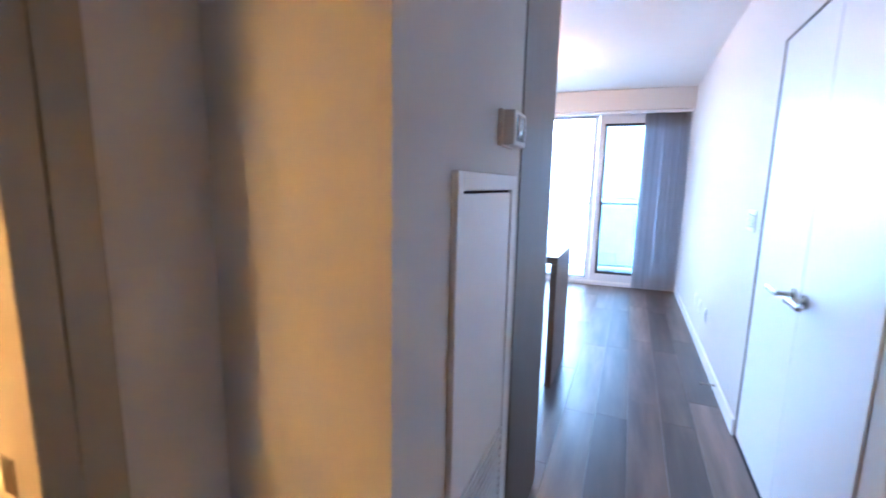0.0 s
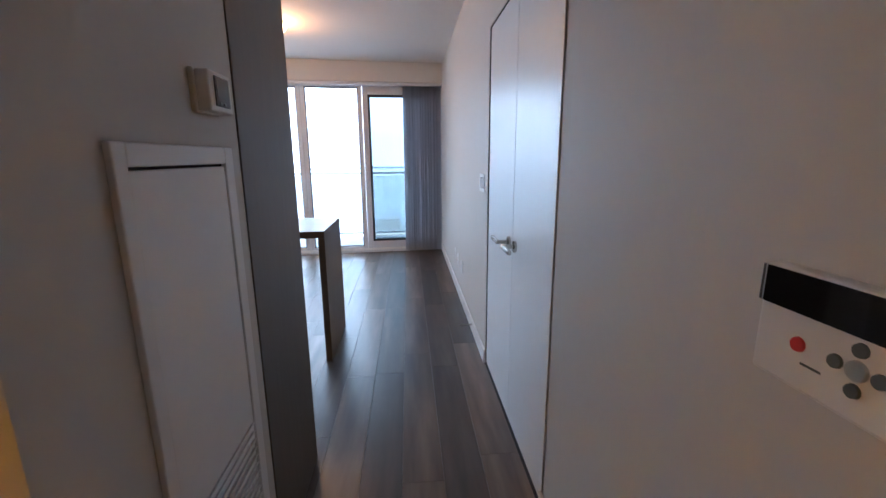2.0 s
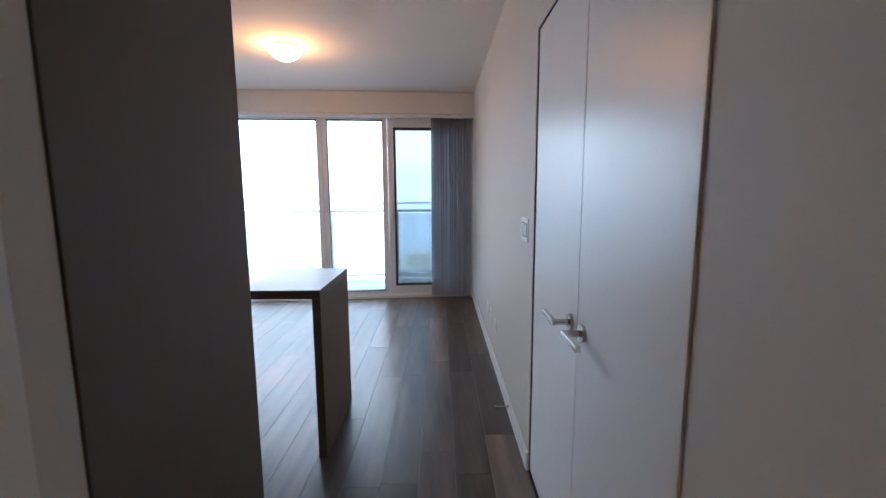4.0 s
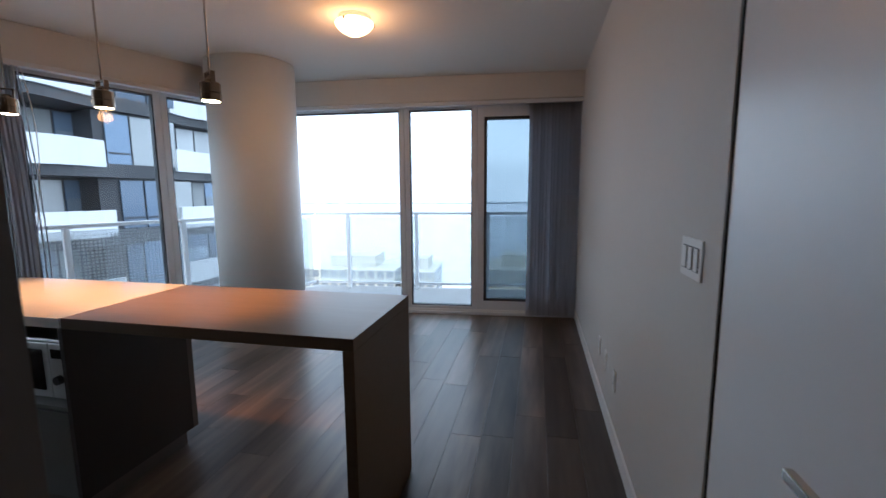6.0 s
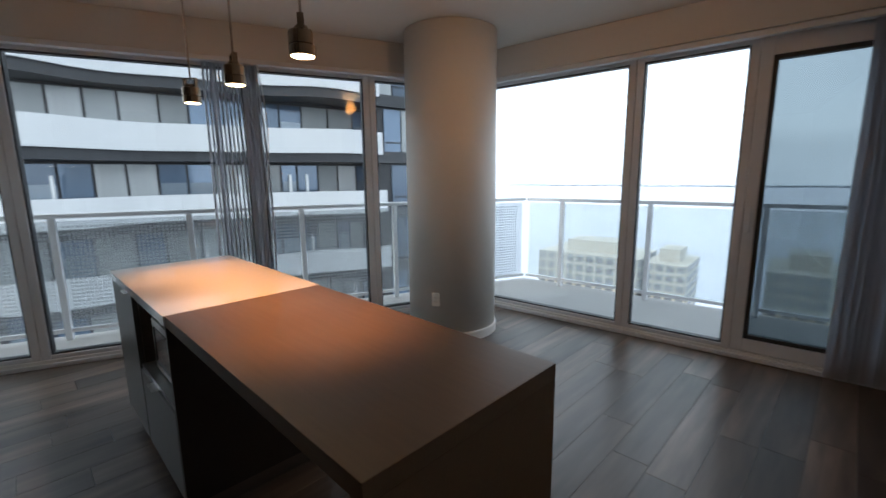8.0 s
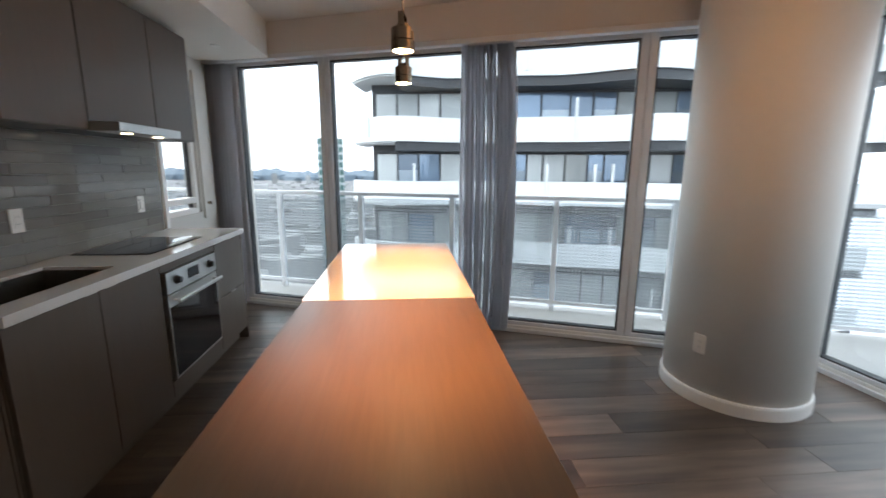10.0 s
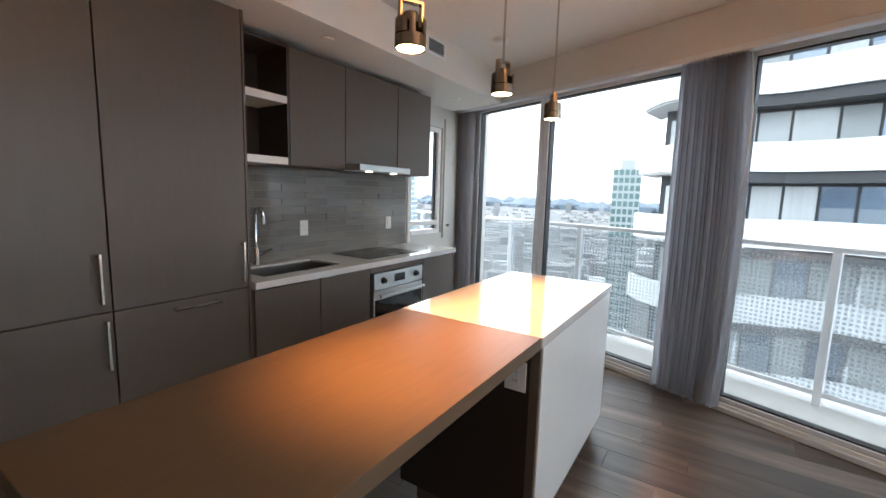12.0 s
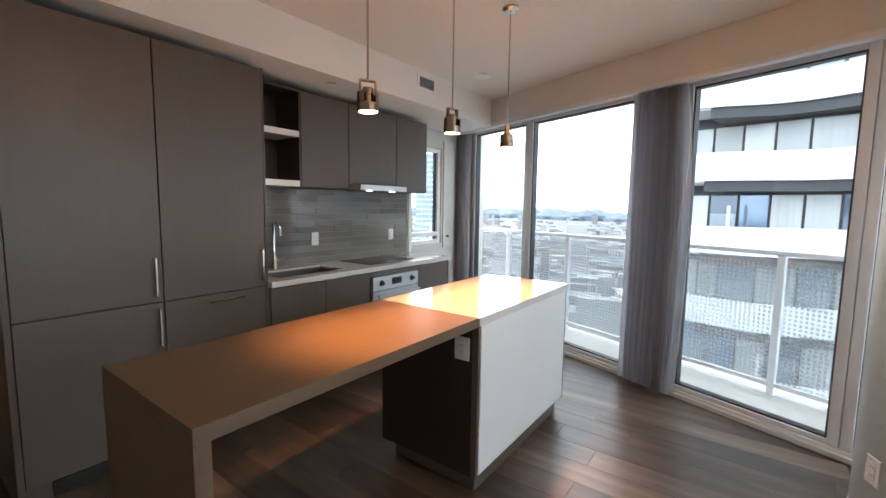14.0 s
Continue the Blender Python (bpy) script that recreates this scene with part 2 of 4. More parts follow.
def box(bm, x0, x1, y0, y1, z0, z1, m=None, bevel=0.0):
    """Adds a box to bm, moved by m, with rounded edges if bevel is given."""
    r = bmesh.ops.create_cube(bm, size=1.0, matrix=Matrix.Translation(((x0 + x1) / 2, (y0 + y1) / 2, (z0 + z1) / 2))
                              @ Matrix.Diagonal((abs(x1 - x0), abs(y1 - y0), abs(z1 - z0), 1)))
    vs = r["verts"]
    if bevel:
        es = list({e for v in vs for e in v.link_edges})
        r2 = bmesh.ops.bevel(bm, geom=es, offset=bevel, segments=2, affect='EDGES', profile=0.5)
        vs = list(set(r2["verts"]) | {v for v in vs if v.is_valid})
    if m is not None:
        bmesh.ops.transform(bm, matrix=m, verts=vs)
    return vs


def tube(bm, a, b, r0, r1=None, seg=16, cap=True):
    """A round rod from a to b."""
    a, b = Vector(a), Vector(b)
    r = bmesh.ops.create_cone(bm, cap_ends=cap, segments=seg, radius1=r0, radius2=r0 if r1 is None else r1, depth=(b - a).length)
    q = (b - a).to_track_quat("Z", "Y").to_matrix().to_4x4()
    bmesh.ops.transform(bm, matrix=Matrix.Translation((a + b) / 2) @ q, verts=r["verts"])
    return r["verts"]


def lathe(bm, profile, at=(0, 0, 0), seg=32):
    """Turns a profile of (radius, height) about the z axis."""
    rings = []
    for r, z in profile:
        rings.append([bm.verts.new((at[0] + r * math.cos(2 * math.pi * k / seg), at[1] + r * math.sin(2 * math.pi * k / seg), at[2] + z)) for k in range(seg)])
    for p, q in zip(rings, rings[1:]):
        for k in range(seg):
            bm.faces.new((p[k], p[(k + 1) % seg], q[(k + 1) % seg], q[k]))
    if profile[0][0] > 1e-4:
        bm.faces.new(rings[0][::-1])
    if profile[-1][0] > 1e-4:
        bm.faces.new(rings[-1])


def sweep(bm, pts, radius, seg=12):
    """A bent rod of one piece along a line of points."""
    rings = []
    for k, p in enumerate(pts):
        d = (pts[min(k + 1, len(pts) - 1)] - pts[max(k - 1, 0)]).normalized()
        side = d.cross(Vector((0.31, 0.95, 0.05)) if abs(d.x) < 0.9 else Vector((0, 0, 1))).normalized()
        up = side.cross(d)
        rings.append([bm.verts.new(p + radius * (math.cos(a) * side + math.sin(a) * up)) for a in [2 * math.pi * j / seg for j in range(seg)]])
    for p, q in zip(rings, rings[1:]):
        for j in range(seg):
            bm.faces.new((p[j], p[(j + 1) % seg], q[(j + 1) % seg], q[j]))
    bm.faces.new(rings[0][::-1])
    bm.faces.new(rings[-1])


def prism(bm, pts, z0, z1):
    """A flat slab over a plan polygon given anticlockwise."""
    lo = [bm.verts.new((x, y, z0)) for x, y in pts]
    hi = [bm.verts.new((x, y, z1)) for x, y in pts]
    bm.faces.new(lo[::-1])
    bm.faces.new(hi)
    n = len(pts)
    for k in range(n):
        bm.faces.new((lo[k], lo[(k + 1) % n], hi[(k + 1) % n], hi[k]))


def mesh_of(bm, name, material, smooth=False):
    me = bpy.data.meshes.new(name)
    bmesh.ops.recalc_face_normals(bm, faces=bm.faces)
    bm.to_mesh(me)
    bm.free()
    me.materials.append(material)
    if smooth:
        me.shade_smooth()
    return me


def part(name, bm, material, parent=None, label="", smooth=False, m=None):
    ob = new(name, mesh_of(bm, name, material, smooth))
    if parent is not None:
        ob.parent = parent
    if m is not None:
        ob.matrix_local = m
    if label:
        tagged(ob, label)
    return ob


def boxpart(name, dims, material, parent=None, label="", bevel=0.0, m=None):
    bm = bmesh.new()
    box(bm, *dims, bevel=bevel)
    return part(name, bm, material, parent, label, m=m)


def thing(name, label, category, m=None, group="", kind=""):
    e = new(name)
    e.empty_display_size = 0.1
    if m is not None:
        e.matrix_world = m
    return tagged(e, label, category, group, kind)


def structure(name, dims, material, label="", bevel=0.0):
    ob = boxpart(name, dims, material, None, bevel=bevel)
    return tagged(ob, label, "", "", "structure")


# ---- plan ----
HALL_L = -0.95          # face of the hall's side wall
TALL_Y = 4.945         # face of the tall fronts
CAB_Y = 4.97            # face of the kitchen fronts
BACK_Y = 4.42           # kitchen back wall
CEIL = 2.62
HEAD = 2.345            # top of the windows
WEST = pose(-3.93, 8.03, 0, 0, 0, 68.94)   # x along the angled facade, y outwards
SOUTH = pose(0.0, 9.50, 0, 0, 0, 4.86)     # x along the lake facade, y outwards
W_END, W_CORNER = -3.60, 1.262
S_CORNER = -3.482

# ---- structure ----
SLAB = [(0.65, 1.5), (-3.5, 1.5), (-3.5, 4.30), (-5.45, 4.30), (-3.55, 9.30), (0.65, 9.62)]
bm = bmesh.new()
prism(bm, SLAB, -0.25, -0.012)
floor = tagged(part("floor", bm, M_GAP), "dark grey-brown plank floor, worn satin finish", "", "", "structure")
bm = bmesh.new()
prism(bm, SLAB, CEIL, CEIL + 0.2)
tagged(part("ceiling", bm, M_CEIL), "off-white painted ceiling", "", "", "structure")

# the long wall: closet doors sit in an opening of it
DOOR_N, DOOR_F, DOOR_H = 4.56, 5.79, 2.10
bm = bmesh.new()
box(bm, 0.0, 0.15, 1.6, DOOR_N, 0, CEIL)
box(bm, 0.0, 0.15, DOOR_F, 9.60, 0, CEIL)
box(bm, 0.0, 0.15, DOOR_N, DOOR_F, DOOR_H, CEIL)
box(bm, 0.60, 0.65, DOOR_N - 0.1, DOOR_F + 0.1, 0, CEIL)
tagged(part("wall_east", bm, M_WALL), "off-white painted long wall", "", "", "structure")
structure("wall_north", (-3.5, 0.15, 1.45, 1.6, 0, CEIL), M_WALL, "plain wall behind the entrance")
# hall side wall with its return into the warm-lit recess
bm = bmesh.new()
box(bm, -1.33, HALL_L, 3.645, 4.40, 0, CEIL)
tagged(part("wall_hall", bm, M_WALL), "off-white hall wall holding an access panel", "", "", "structure")
bm = bmesh.new()
box(bm, -1.45, -1.33, 3.40, 4.35, 0, CEIL)
box(bm, -1.45, -1.33, 1.6, 2.58, 0, CEIL)
box(bm, -1.45, -1.33, 2.58, 3.40, 2.08, CEIL)
tagged(part("wall_recess", bm, M_WALL), "hall wall with a doorway into a lit room", "", "", "structure")
structure("wall_bathroom", (-3.4, -1.45, 3.62, 3.74, 0, CEIL), M_WALL, "plain wall of the side room")
structure("wall_bathroom_end", (-3.5, -3.4, 1.6, 4.30, 0, CEIL), M_WALL, "plain end wall of the side room")
# kitchen back wall with a small window at its end
KW0, KW1, KWB, KWT = -4.85, -4.27, 0.98, 2.12
bm = bmesh.new()
box(bm, KW1, -1.33, 4.30, BACK_Y, 0, CEIL)
box(bm, KW0, KW1, 4.30, BACK_Y, 0, KWB)
box(bm, KW0, KW1, 4.30, BACK_Y, KWT, CEIL)
box(bm, -5.32, KW0, 4.30, BACK_Y, 0, CEIL)
tagged(part("wall_kitchen", bm, M_WALL), "white kitchen back wall with a small window", "", "", "structure")
structure("bulkhead_kitchen", (-5.0, HALL_L - 0.005, BACK_Y, 5.10, 2.33, CEIL - 0.002), M_CEIL, "painted drop ceiling over the kitchen")


def local_box(name, m, dims, material, label):
    bm = bmesh.new()
    box(bm, *dims, m=m)
    return tagged(part(name, bm, material), label, "", "", "structure")


local_box("bulkhead_west", WEST, (W_END - 0.36, W_CORNER + 0.1, -0.20, 0.12, HEAD + 0.012, CEIL - 0.003), M_WALL, "painted header over the angled windows")
local_box("bulkhead_south", SOUTH, (S_CORNER - 0.05, 0.0, -0.22, 0.12, HEAD + 0.015, CEIL - 0.004), M_WALL, "painted header over the lake windows")
local_box("wall_pier", WEST, (W_END - 0.36, W_END, -0.02, 0.14, 0, CEIL), M_WALL, "white wall pier beside the window")

# baseboards
def baseboard(name, dims):
    bm = bmesh.new()
    box(bm, *dims, bevel=0.003)
    tagged(part(name, bm, M_TRIM), "white painted baseboard", "", "", "structure")


baseboard("baseboard_1", (-0.013, -0.0005, DOOR_F + 0.002, 9.48, 0.0, 0.095))
baseboard("baseboard_2", (-0.013, -0.0005, 1.6, DOOR_N - 0.004, 0.0, 0.095))
baseboard("baseboard_3", (HALL_L + 0.0005, HALL_L + 0.012, 3.645, 3.86, 0.0, 0.095))
baseboard("baseboard_4", (-1.328, HALL_L + 0.012, 3.632, 3.6445, 0.0, 0.095))

# doorway trim of the side room with its strike plate
jamb = thing("door_frame", "cream painted door frame, colour dimmed against the lamp, with a brass strike plate", "door frame", kind="structure")
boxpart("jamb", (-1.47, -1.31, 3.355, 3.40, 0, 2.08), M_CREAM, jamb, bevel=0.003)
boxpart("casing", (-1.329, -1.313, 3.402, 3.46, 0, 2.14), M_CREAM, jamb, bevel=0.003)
boxpart("head", (-1.47, -1.31, 2.58, 3.354, 2.035, 2.08), M_TRIM, jamb, bevel=0.003)
boxpart("strike_plate", (-1.41, -1.375, 3.3525, 3.3548, 0.93, 0.99), M_NICKEL, jamb, "brass strike plate", bevel=0.001)

# ---- glazed facades ----


def window(name, m, u0, u1, label, door=False, tint=None, frame_w=0.055, dark_side=0):
    """A floor-height window between u0 and u1: frame of four bars, gasket and pane."""
    w = thing(name, label, "window", m, kind="structure")
    zb = 0.06
    b = frame_w
    top = 0.125 if door else 0.033
    bars = (("left_stile", (u0, u0 + b, -0.045, 0.045, zb, HEAD)), ("right_stile", (u1 - b, u1, -0.045, 0.045, zb, HEAD)),
            ("bottom_rail", (u0 + b, u1 - b, -0.043, 0.043, zb, zb + (0.10 if door else 0.03))),
            ("top_rail", (u0 + b, u1 - b, -0.043, 0.043, HEAD - top, HEAD)))
    for n, d in bars:
        boxpart(n, d, M_ALU, w, bevel=0.004)
    z0, z1 = zb + (0.10 if door else 0.03), HEAD - top
    g = 0.03 if door else 0.012
    bm = bmesh.new()
    for d in ((u0 + b, u0 + b + g, z0, z1), (u1 - b - g, u1 - b, z0, z1)):
        box(bm, d[0], d[1], -0.03, 0.03, d[2], d[3])
    box(bm, u0 + b + g, u1 - b - g, -0.03, 0.03, z0, z0 + g)
    box(bm, u0 + b + g, u1 - b - g, -0.03, 0.03, z1 - g, z1)
    part("gasket", bm, M_ALUDARK, w)
    bm = bmesh.new()
    box(bm, u0 + b + g, u1 - b - g, -0.006, 0.006, z0 + g, z1 - g)
    p = part("pane", bm, tint or M_PANE, w)
    p.visible_shadow = False
    return w


def sill_track(name, m, u0, u1):
    t = thing(name, "white aluminium window sill track with grooves", "window sill", m, kind="structure")
    boxpart("base", (u0, u1, -0.075, 0.09, 0.0, 0.034), M_ALU, t, bevel=0.004)
    for v in (-0.062, -0.022, 0.018, 0.058):
        boxpart("rib", (u0, u1, v, v + 0.012, 0.034, 0.058), M_TRIM, t)
    return t


def head_track(name, m, u0, u1):
    t = thing(name, "aluminium blind rail under the header", "blind rail", m, kind="structure")
    boxpart("rail", (u0, u1, -0.155, -0.10, HEAD - 0.018, HEAD + 0.011), M_ALU, t, bevel=0.003)
    boxpart("fascia", (u0, u1, -0.198, -0.185, HEAD - 0.025, HEAD + 0.011), M_ALU, t, bevel=0.002)
    boxpart("head_frame", (u0, u1, -0.06, 0.06, HEAD + 0.001, HEAD + 0.011), M_ALU, t)
    return t


sill_track("window_sill_west", WEST, W_END - 0.3, W_CORNER - 0.03)
sill_track("window_sill_south", SOUTH, S_CORNER + 0.10, -0.006)
head_track("blind_rail_west", WEST, W_END - 0.3, W_CORNER - 0.14)
head_track("blind_rail_south", SOUTH, S_CORNER + 0.22, -0.006)
WW = (W_END, -2.615, -1.0, 0.022, W_CORNER - 0.02)
for k, (a, b) in enumerate(zip(WW, WW[1:])):
    window("window_west_%d" % (k + 1), WEST, a + 0.002, b - 0.002, "tall clear window in a grey aluminium frame")
window("window_south_1", SOUTH, S_CORNER + 0.06, -1.932, "wide clear lake window in a grey aluminium frame")
window("window_south_2", SOUTH, -1.928, -1.112, "clear lake window in a grey aluminium frame")
sl = window("sliding_door", SOUTH, -1.108, -0.008, "closed sliding balcony door with tinted glass", True, M_PANE_TINT, 0.075)
boxpart("pull", (-1.085, -1.06, -0.075, -0.046, 0.98, 1.18), M_ALU, sl, "grey door pull", bevel=0.005)

# small kitchen window
kw = thing("kitchen_window", "small kitchen window in a white frame", "window", kind="structure")
for n, d in (("left_stile", (KW1 - 0.05, KW1, 4.33, 4.40, KWB, KWT)), ("right_stile", (KW0, KW0 + 0.05, 4.33, 4.40, KWB, KWT)),
             ("sill", (KW0 + 0.05, KW1 - 0.05, 4.33, 4.41, KWB, KWB + 0.045)), ("head", (KW0 + 0.05, KW1 - 0.05, 4.33, 4.40, KWT - 0.05, KWT)),
             ("mid_rail", (KW0 + 0.05, KW1 - 0.05, 4.33, 4.40, 1.07, 1.12))):
    boxpart(n, d, M_TRIM, kw, bevel=0.003)
bm = bmesh.new()
for d in ((KW0 + 0.05, KW0 + 0.075), (KW1 - 0.075, KW1 - 0.05)):
    box(bm, d[0], d[1], 4.34, 4.37, KWB + 0.045, KWT - 0.05)
part("gasket", bm, M_ALUDARK, kw)
p = boxpart("pane", (KW0 + 0.075, KW1 - 0.075, 4.352, 4.36, KWB + 0.045, KWT - 0.05), M_PANE, kw)
p.visible_shadow = False
boxpart("trim_strip", (KW1 + 0.002, KW1 + 0.05, BACK_Y + 0.001, BACK_Y + 0.02, 0.915, 1.60), M_TRIM, kw, bevel=0.002)

# round column
COL = (-3.16, 8.38)
column = thing("column", "round white painted concrete column", "column", Matrix.Translation((*COL, 0)), kind="structure")
bm = bmesh.new()
lathe(bm, [(0.40, 0.0), (0.40, CEIL - 0.003)], seg=72)
part("shaft", bm, M_COLUMN, column, smooth=False).data.shade_smooth()
bm = bmesh.new()
lathe(bm, [(0.402, 0.0), (0.414, 0.002), (0.414, 0.07), (0.410, 0.08), (0.402, 0.082)], seg=72)
part("baseboard", bm, M_TRIM, column)

# ---- closet doors in the hall ----


def closet_door(name, y0, y1, handle_y, toward, label):
    d = thing(name, label, "door", kind="structure")
    leaf = boxpart("leaf", (0.007, 0.045, y0, y1, 0.012, DOOR_H - 0.006), M_DOOR, d, bevel=0.002)
    # the lever hangs on the leaf as one piece
    bm = bmesh.new()
    z = 0.955
    tube(bm, (0.0068, handle_y, z), (-0.004, handle_y, z), 0.027, seg=28)
    part("rose", bm, M_NICKEL, d, "satin nickel rose")
    bm = bmesh.new()
    tube(bm, (-0.002, handle_y, z), (-0.052, handle_y, z), 0.0105, seg=20)
    e = handle_y + toward * 0.125
    box(bm, -0.062, -0.046, min(handle_y, e) - 0.010, max(handle_y, e) + 0.010, z - 0.010, z + 0.010, bevel=0.003)
    part("lever", bm, M_NICKEL, d, "satin nickel lever handle")
    return d


SEAM = 5.155
closet_door("door_1", SEAM + 0.002, DOOR_F - 0.006, SEAM + 0.06, 1, "closed white closet door with a nickel lever")
closet_door("door_2", DOOR_N + 0.006, SEAM - 0.002, SEAM - 0.06, -1, "closed white closet door with a nickel lever")
fr = thing("closet_door_frame", "thin metal frame round the closet doors", "door frame", kind="structure")
boxpart("far_jamb", (0.004, 0.09, DOOR_F - 0.0045, DOOR_F - 0.0005, 0, DOOR_H), M_GAP, fr)
boxpart("near_jamb", (0.004, 0.09, DOOR_N + 0.0005, DOOR_N + 0.0045, 0, DOOR_H), M_TRIM, fr)
boxpart("head_jamb", (0.004, 0.09, DOOR_N + 0.005, DOOR_F - 0.005, DOOR_H - 0.0045, DOOR_H - 0.0005), M_GAP, fr)
boxpart("corner_bead", (-0.006, 0.004, DOOR_N - 0.022, DOOR_N, 0, DOOR_H + 0.02), M_TRIM, fr, bevel=0.002)

# door stop on the baseboard
bm = bmesh.new()
tube(bm, (-0.013, 6.33, 0.055), (-0.02, 6.33, 0.055), 0.011)
tube(bm, (-0.02, 6.33, 0.055), (-0.085, 6.33, 0.055), 0.005)
tube(bm, (-0.085, 6.33, 0.055), (-0.1, 6.33, 0.055), 0.0085)
tagged(part("door_stop", bm, M_NICKEL), "nickel spring door stop on the white baseboard", "door stop")


def wall_plate(name, label, category, m, w=0.072, h=0.115, gangs=1, rockers=True):
    """A cover plate in its own plane (x across, z up, y into the room), with rockers or sockets."""
    t = thing(name, label, category, m)
    boxpart("plate", (-w / 2, w / 2, 0.0, 0.006, -h / 2, h / 2), M_PLASTIC, t, bevel=0.002)
    for k in range(gangs):
        c = (k - (gangs - 1) / 2) * 0.046
        if rockers:
            boxpart("rocker_recess", (c - 0.018, c + 0.018, 0.0061, 0.0068, -0.035, 0.035), M_LCD, t)
            boxpart("rocker", (c - 0.0155, c + 0.0155, 0.0068, 0.010, -0.032, 0.032), M_PLASTIC, t, bevel=0.002)
        else:
            boxpart("insert", (c - 0.017, c + 0.017, 0.0061, 0.0085, -0.034, 0.034), M_PLASTIC, t, bevel=0.001)
            for z in (-0.017, 0.017):
                for dx in (-0.006, 0.006):
                    boxpart("slot", (c + dx - 0.0012, c + dx + 0.0012, 0.0086, 0.0090, z - 0.004, z + 0.004), M_GAP, t)
    return t


def on_east(y, z):
    return pose(0, y, z, 0, 0, 90)     # plate faces -x


wall_plate("light_switch", "white three-gang rocker switch on the long wall", "light switch", on_east(5.98, 1.203), 0.165, 0.117, 3)
for oy in (7.60, 7.34, 7.03):
    wall_plate("wall_outlet", "white wall outlet low on the long wall", "outlet", on_east(oy, 0.350), 0.072, 0.115, 1, False, )

# entry intercom
ic = thing("intercom", "white wall intercom with black screen and red button", "intercom", pose(0, 3.560, 1.163, 0, 0, 90))
boxpart("body", (-0.12, 0.115, 0.0, 0.028, -0.072, 0.075), M_PLASTIC, ic, bevel=0.006)
boxpart("screen", (-0.118, 0.108, 0.028, 0.031, 0.024, 0.072), M_BLACKGL, ic, "glossy black screen strip", bevel=0.001)
boxpart("end_cap", (0.108, 0.116, 0.026, 0.0315, 0.024, 0.073), M_CHROME, ic, "chrome end cap", bevel=0.002)


def button(name, x, z, r, material, label=""):
    bm = bmesh.new()
    tube(bm, (x, 0.0275, z), (x, 0.0315, z), r, r * 0.9, seg=24)
    part(name, bm, material, ic, label)


button("red_button", 0.052, -0.013, 0.0095, M_RED, "round red button")
for dx, dz in ((0.02, 0.0), (-0.02, 0.0), (0.0, 0.02), (0.0, -0.02)):
    button("key", -0.016 + 1.15 * dx, -0.012 + 1.15 * dz, 0.0085, M_LCD, "grey round key")
button("centre_key", -0.016, -0.012, 0.012, M_STEEL, "silver centre key")
boxpart("label_bar", (0.020, 0.046, 0.0282, 0.0286, -0.036, -0.033), M_LCD, ic, "dark grey line of print")

# ---- hall side wall ----
ap = thing("access_panel", "white framed access panel with a louvred grille", "access panel", pose(HALL_L, 4.094, 0, 0, 0, -90))
# local x runs towards the entrance side reversed: -x is the far end, y stands off the wall
AW, AB, AT = 0.226, 0.12, 1.400
for n, d in (("left_frame", (-AW, -AW + 0.046, 0.0, 0.014, AB, AT)), ("right_frame", (AW - 0.034, AW, 0.0, 0.014, AB, AT)),
             ("top_frame", (-AW + 0.046, AW - 0.034, 0.0, 0.014, AT - 0.04, AT)), ("bottom_frame", (-AW + 0.046, AW - 0.034, 0.0, 0.014, AB, AB + 0.04))):
    boxpart(n, d, M_TRIM, ap, bevel=0.003)
boxpart("shadow_gap", (-AW + 0.046, AW - 0.034, 0.0005, 0.003, AB + 0.04, AT - 0.04), M_GAP, ap)
boxpart("door", (-AW + 0.050, AW - 0.038, 0.003, 0.010, 0.585, AT - 0.046), M_TRIM, ap, bevel=0.002)
boxpart("grille_frame", (-AW + 0.050, AW - 0.038, 0.003, 0.007, AB + 0.045, 0.58), M_TRIM, ap, bevel=0.002)
for k in range(20):
    z = AB + 0.06 + k * 0.025
    bm = bmesh.new()
    box(bm, -AW + 0.066, AW - 0.046, -0.007, 0.007, -0.0015, 0.0015, m=pose(0, 0.013, z, 35))
    part("louvre", bm, M_TRIM, ap)

th = thing("thermostat", "white wall thermostat with a grey display", "thermostat", pose(HALL_L, 4.222, 1.517, 0, 0, -90))
boxpart("back_plate", (-0.060, 0.060, 0.0, 0.012, -0.046, 0.046), M_PLASTIC, th, bevel=0.003)
boxpart("body", (-0.057, 0.057, 0.012, 0.042, -0.043, 0.043), M_PLASTIC, th, bevel=0.004)
boxpart("bezel", (-0.040, 0.034, 0.042, 0.044, -0.031, 0.033), M_BLACK, th, "dark bezel", bevel=0.001)
boxpart("display", (-0.033, 0.027, 0.0438, 0.0448, -0.014, 0.028), M_LCD, th, "grey display")
for dx in (-0.016, 0.006):
    boxpart("button", (dx, dx + 0.014, 0.044, 0.046, -0.028, -0.022), M_GREYP, th, bevel=0.001)

# ---- kitchen ----


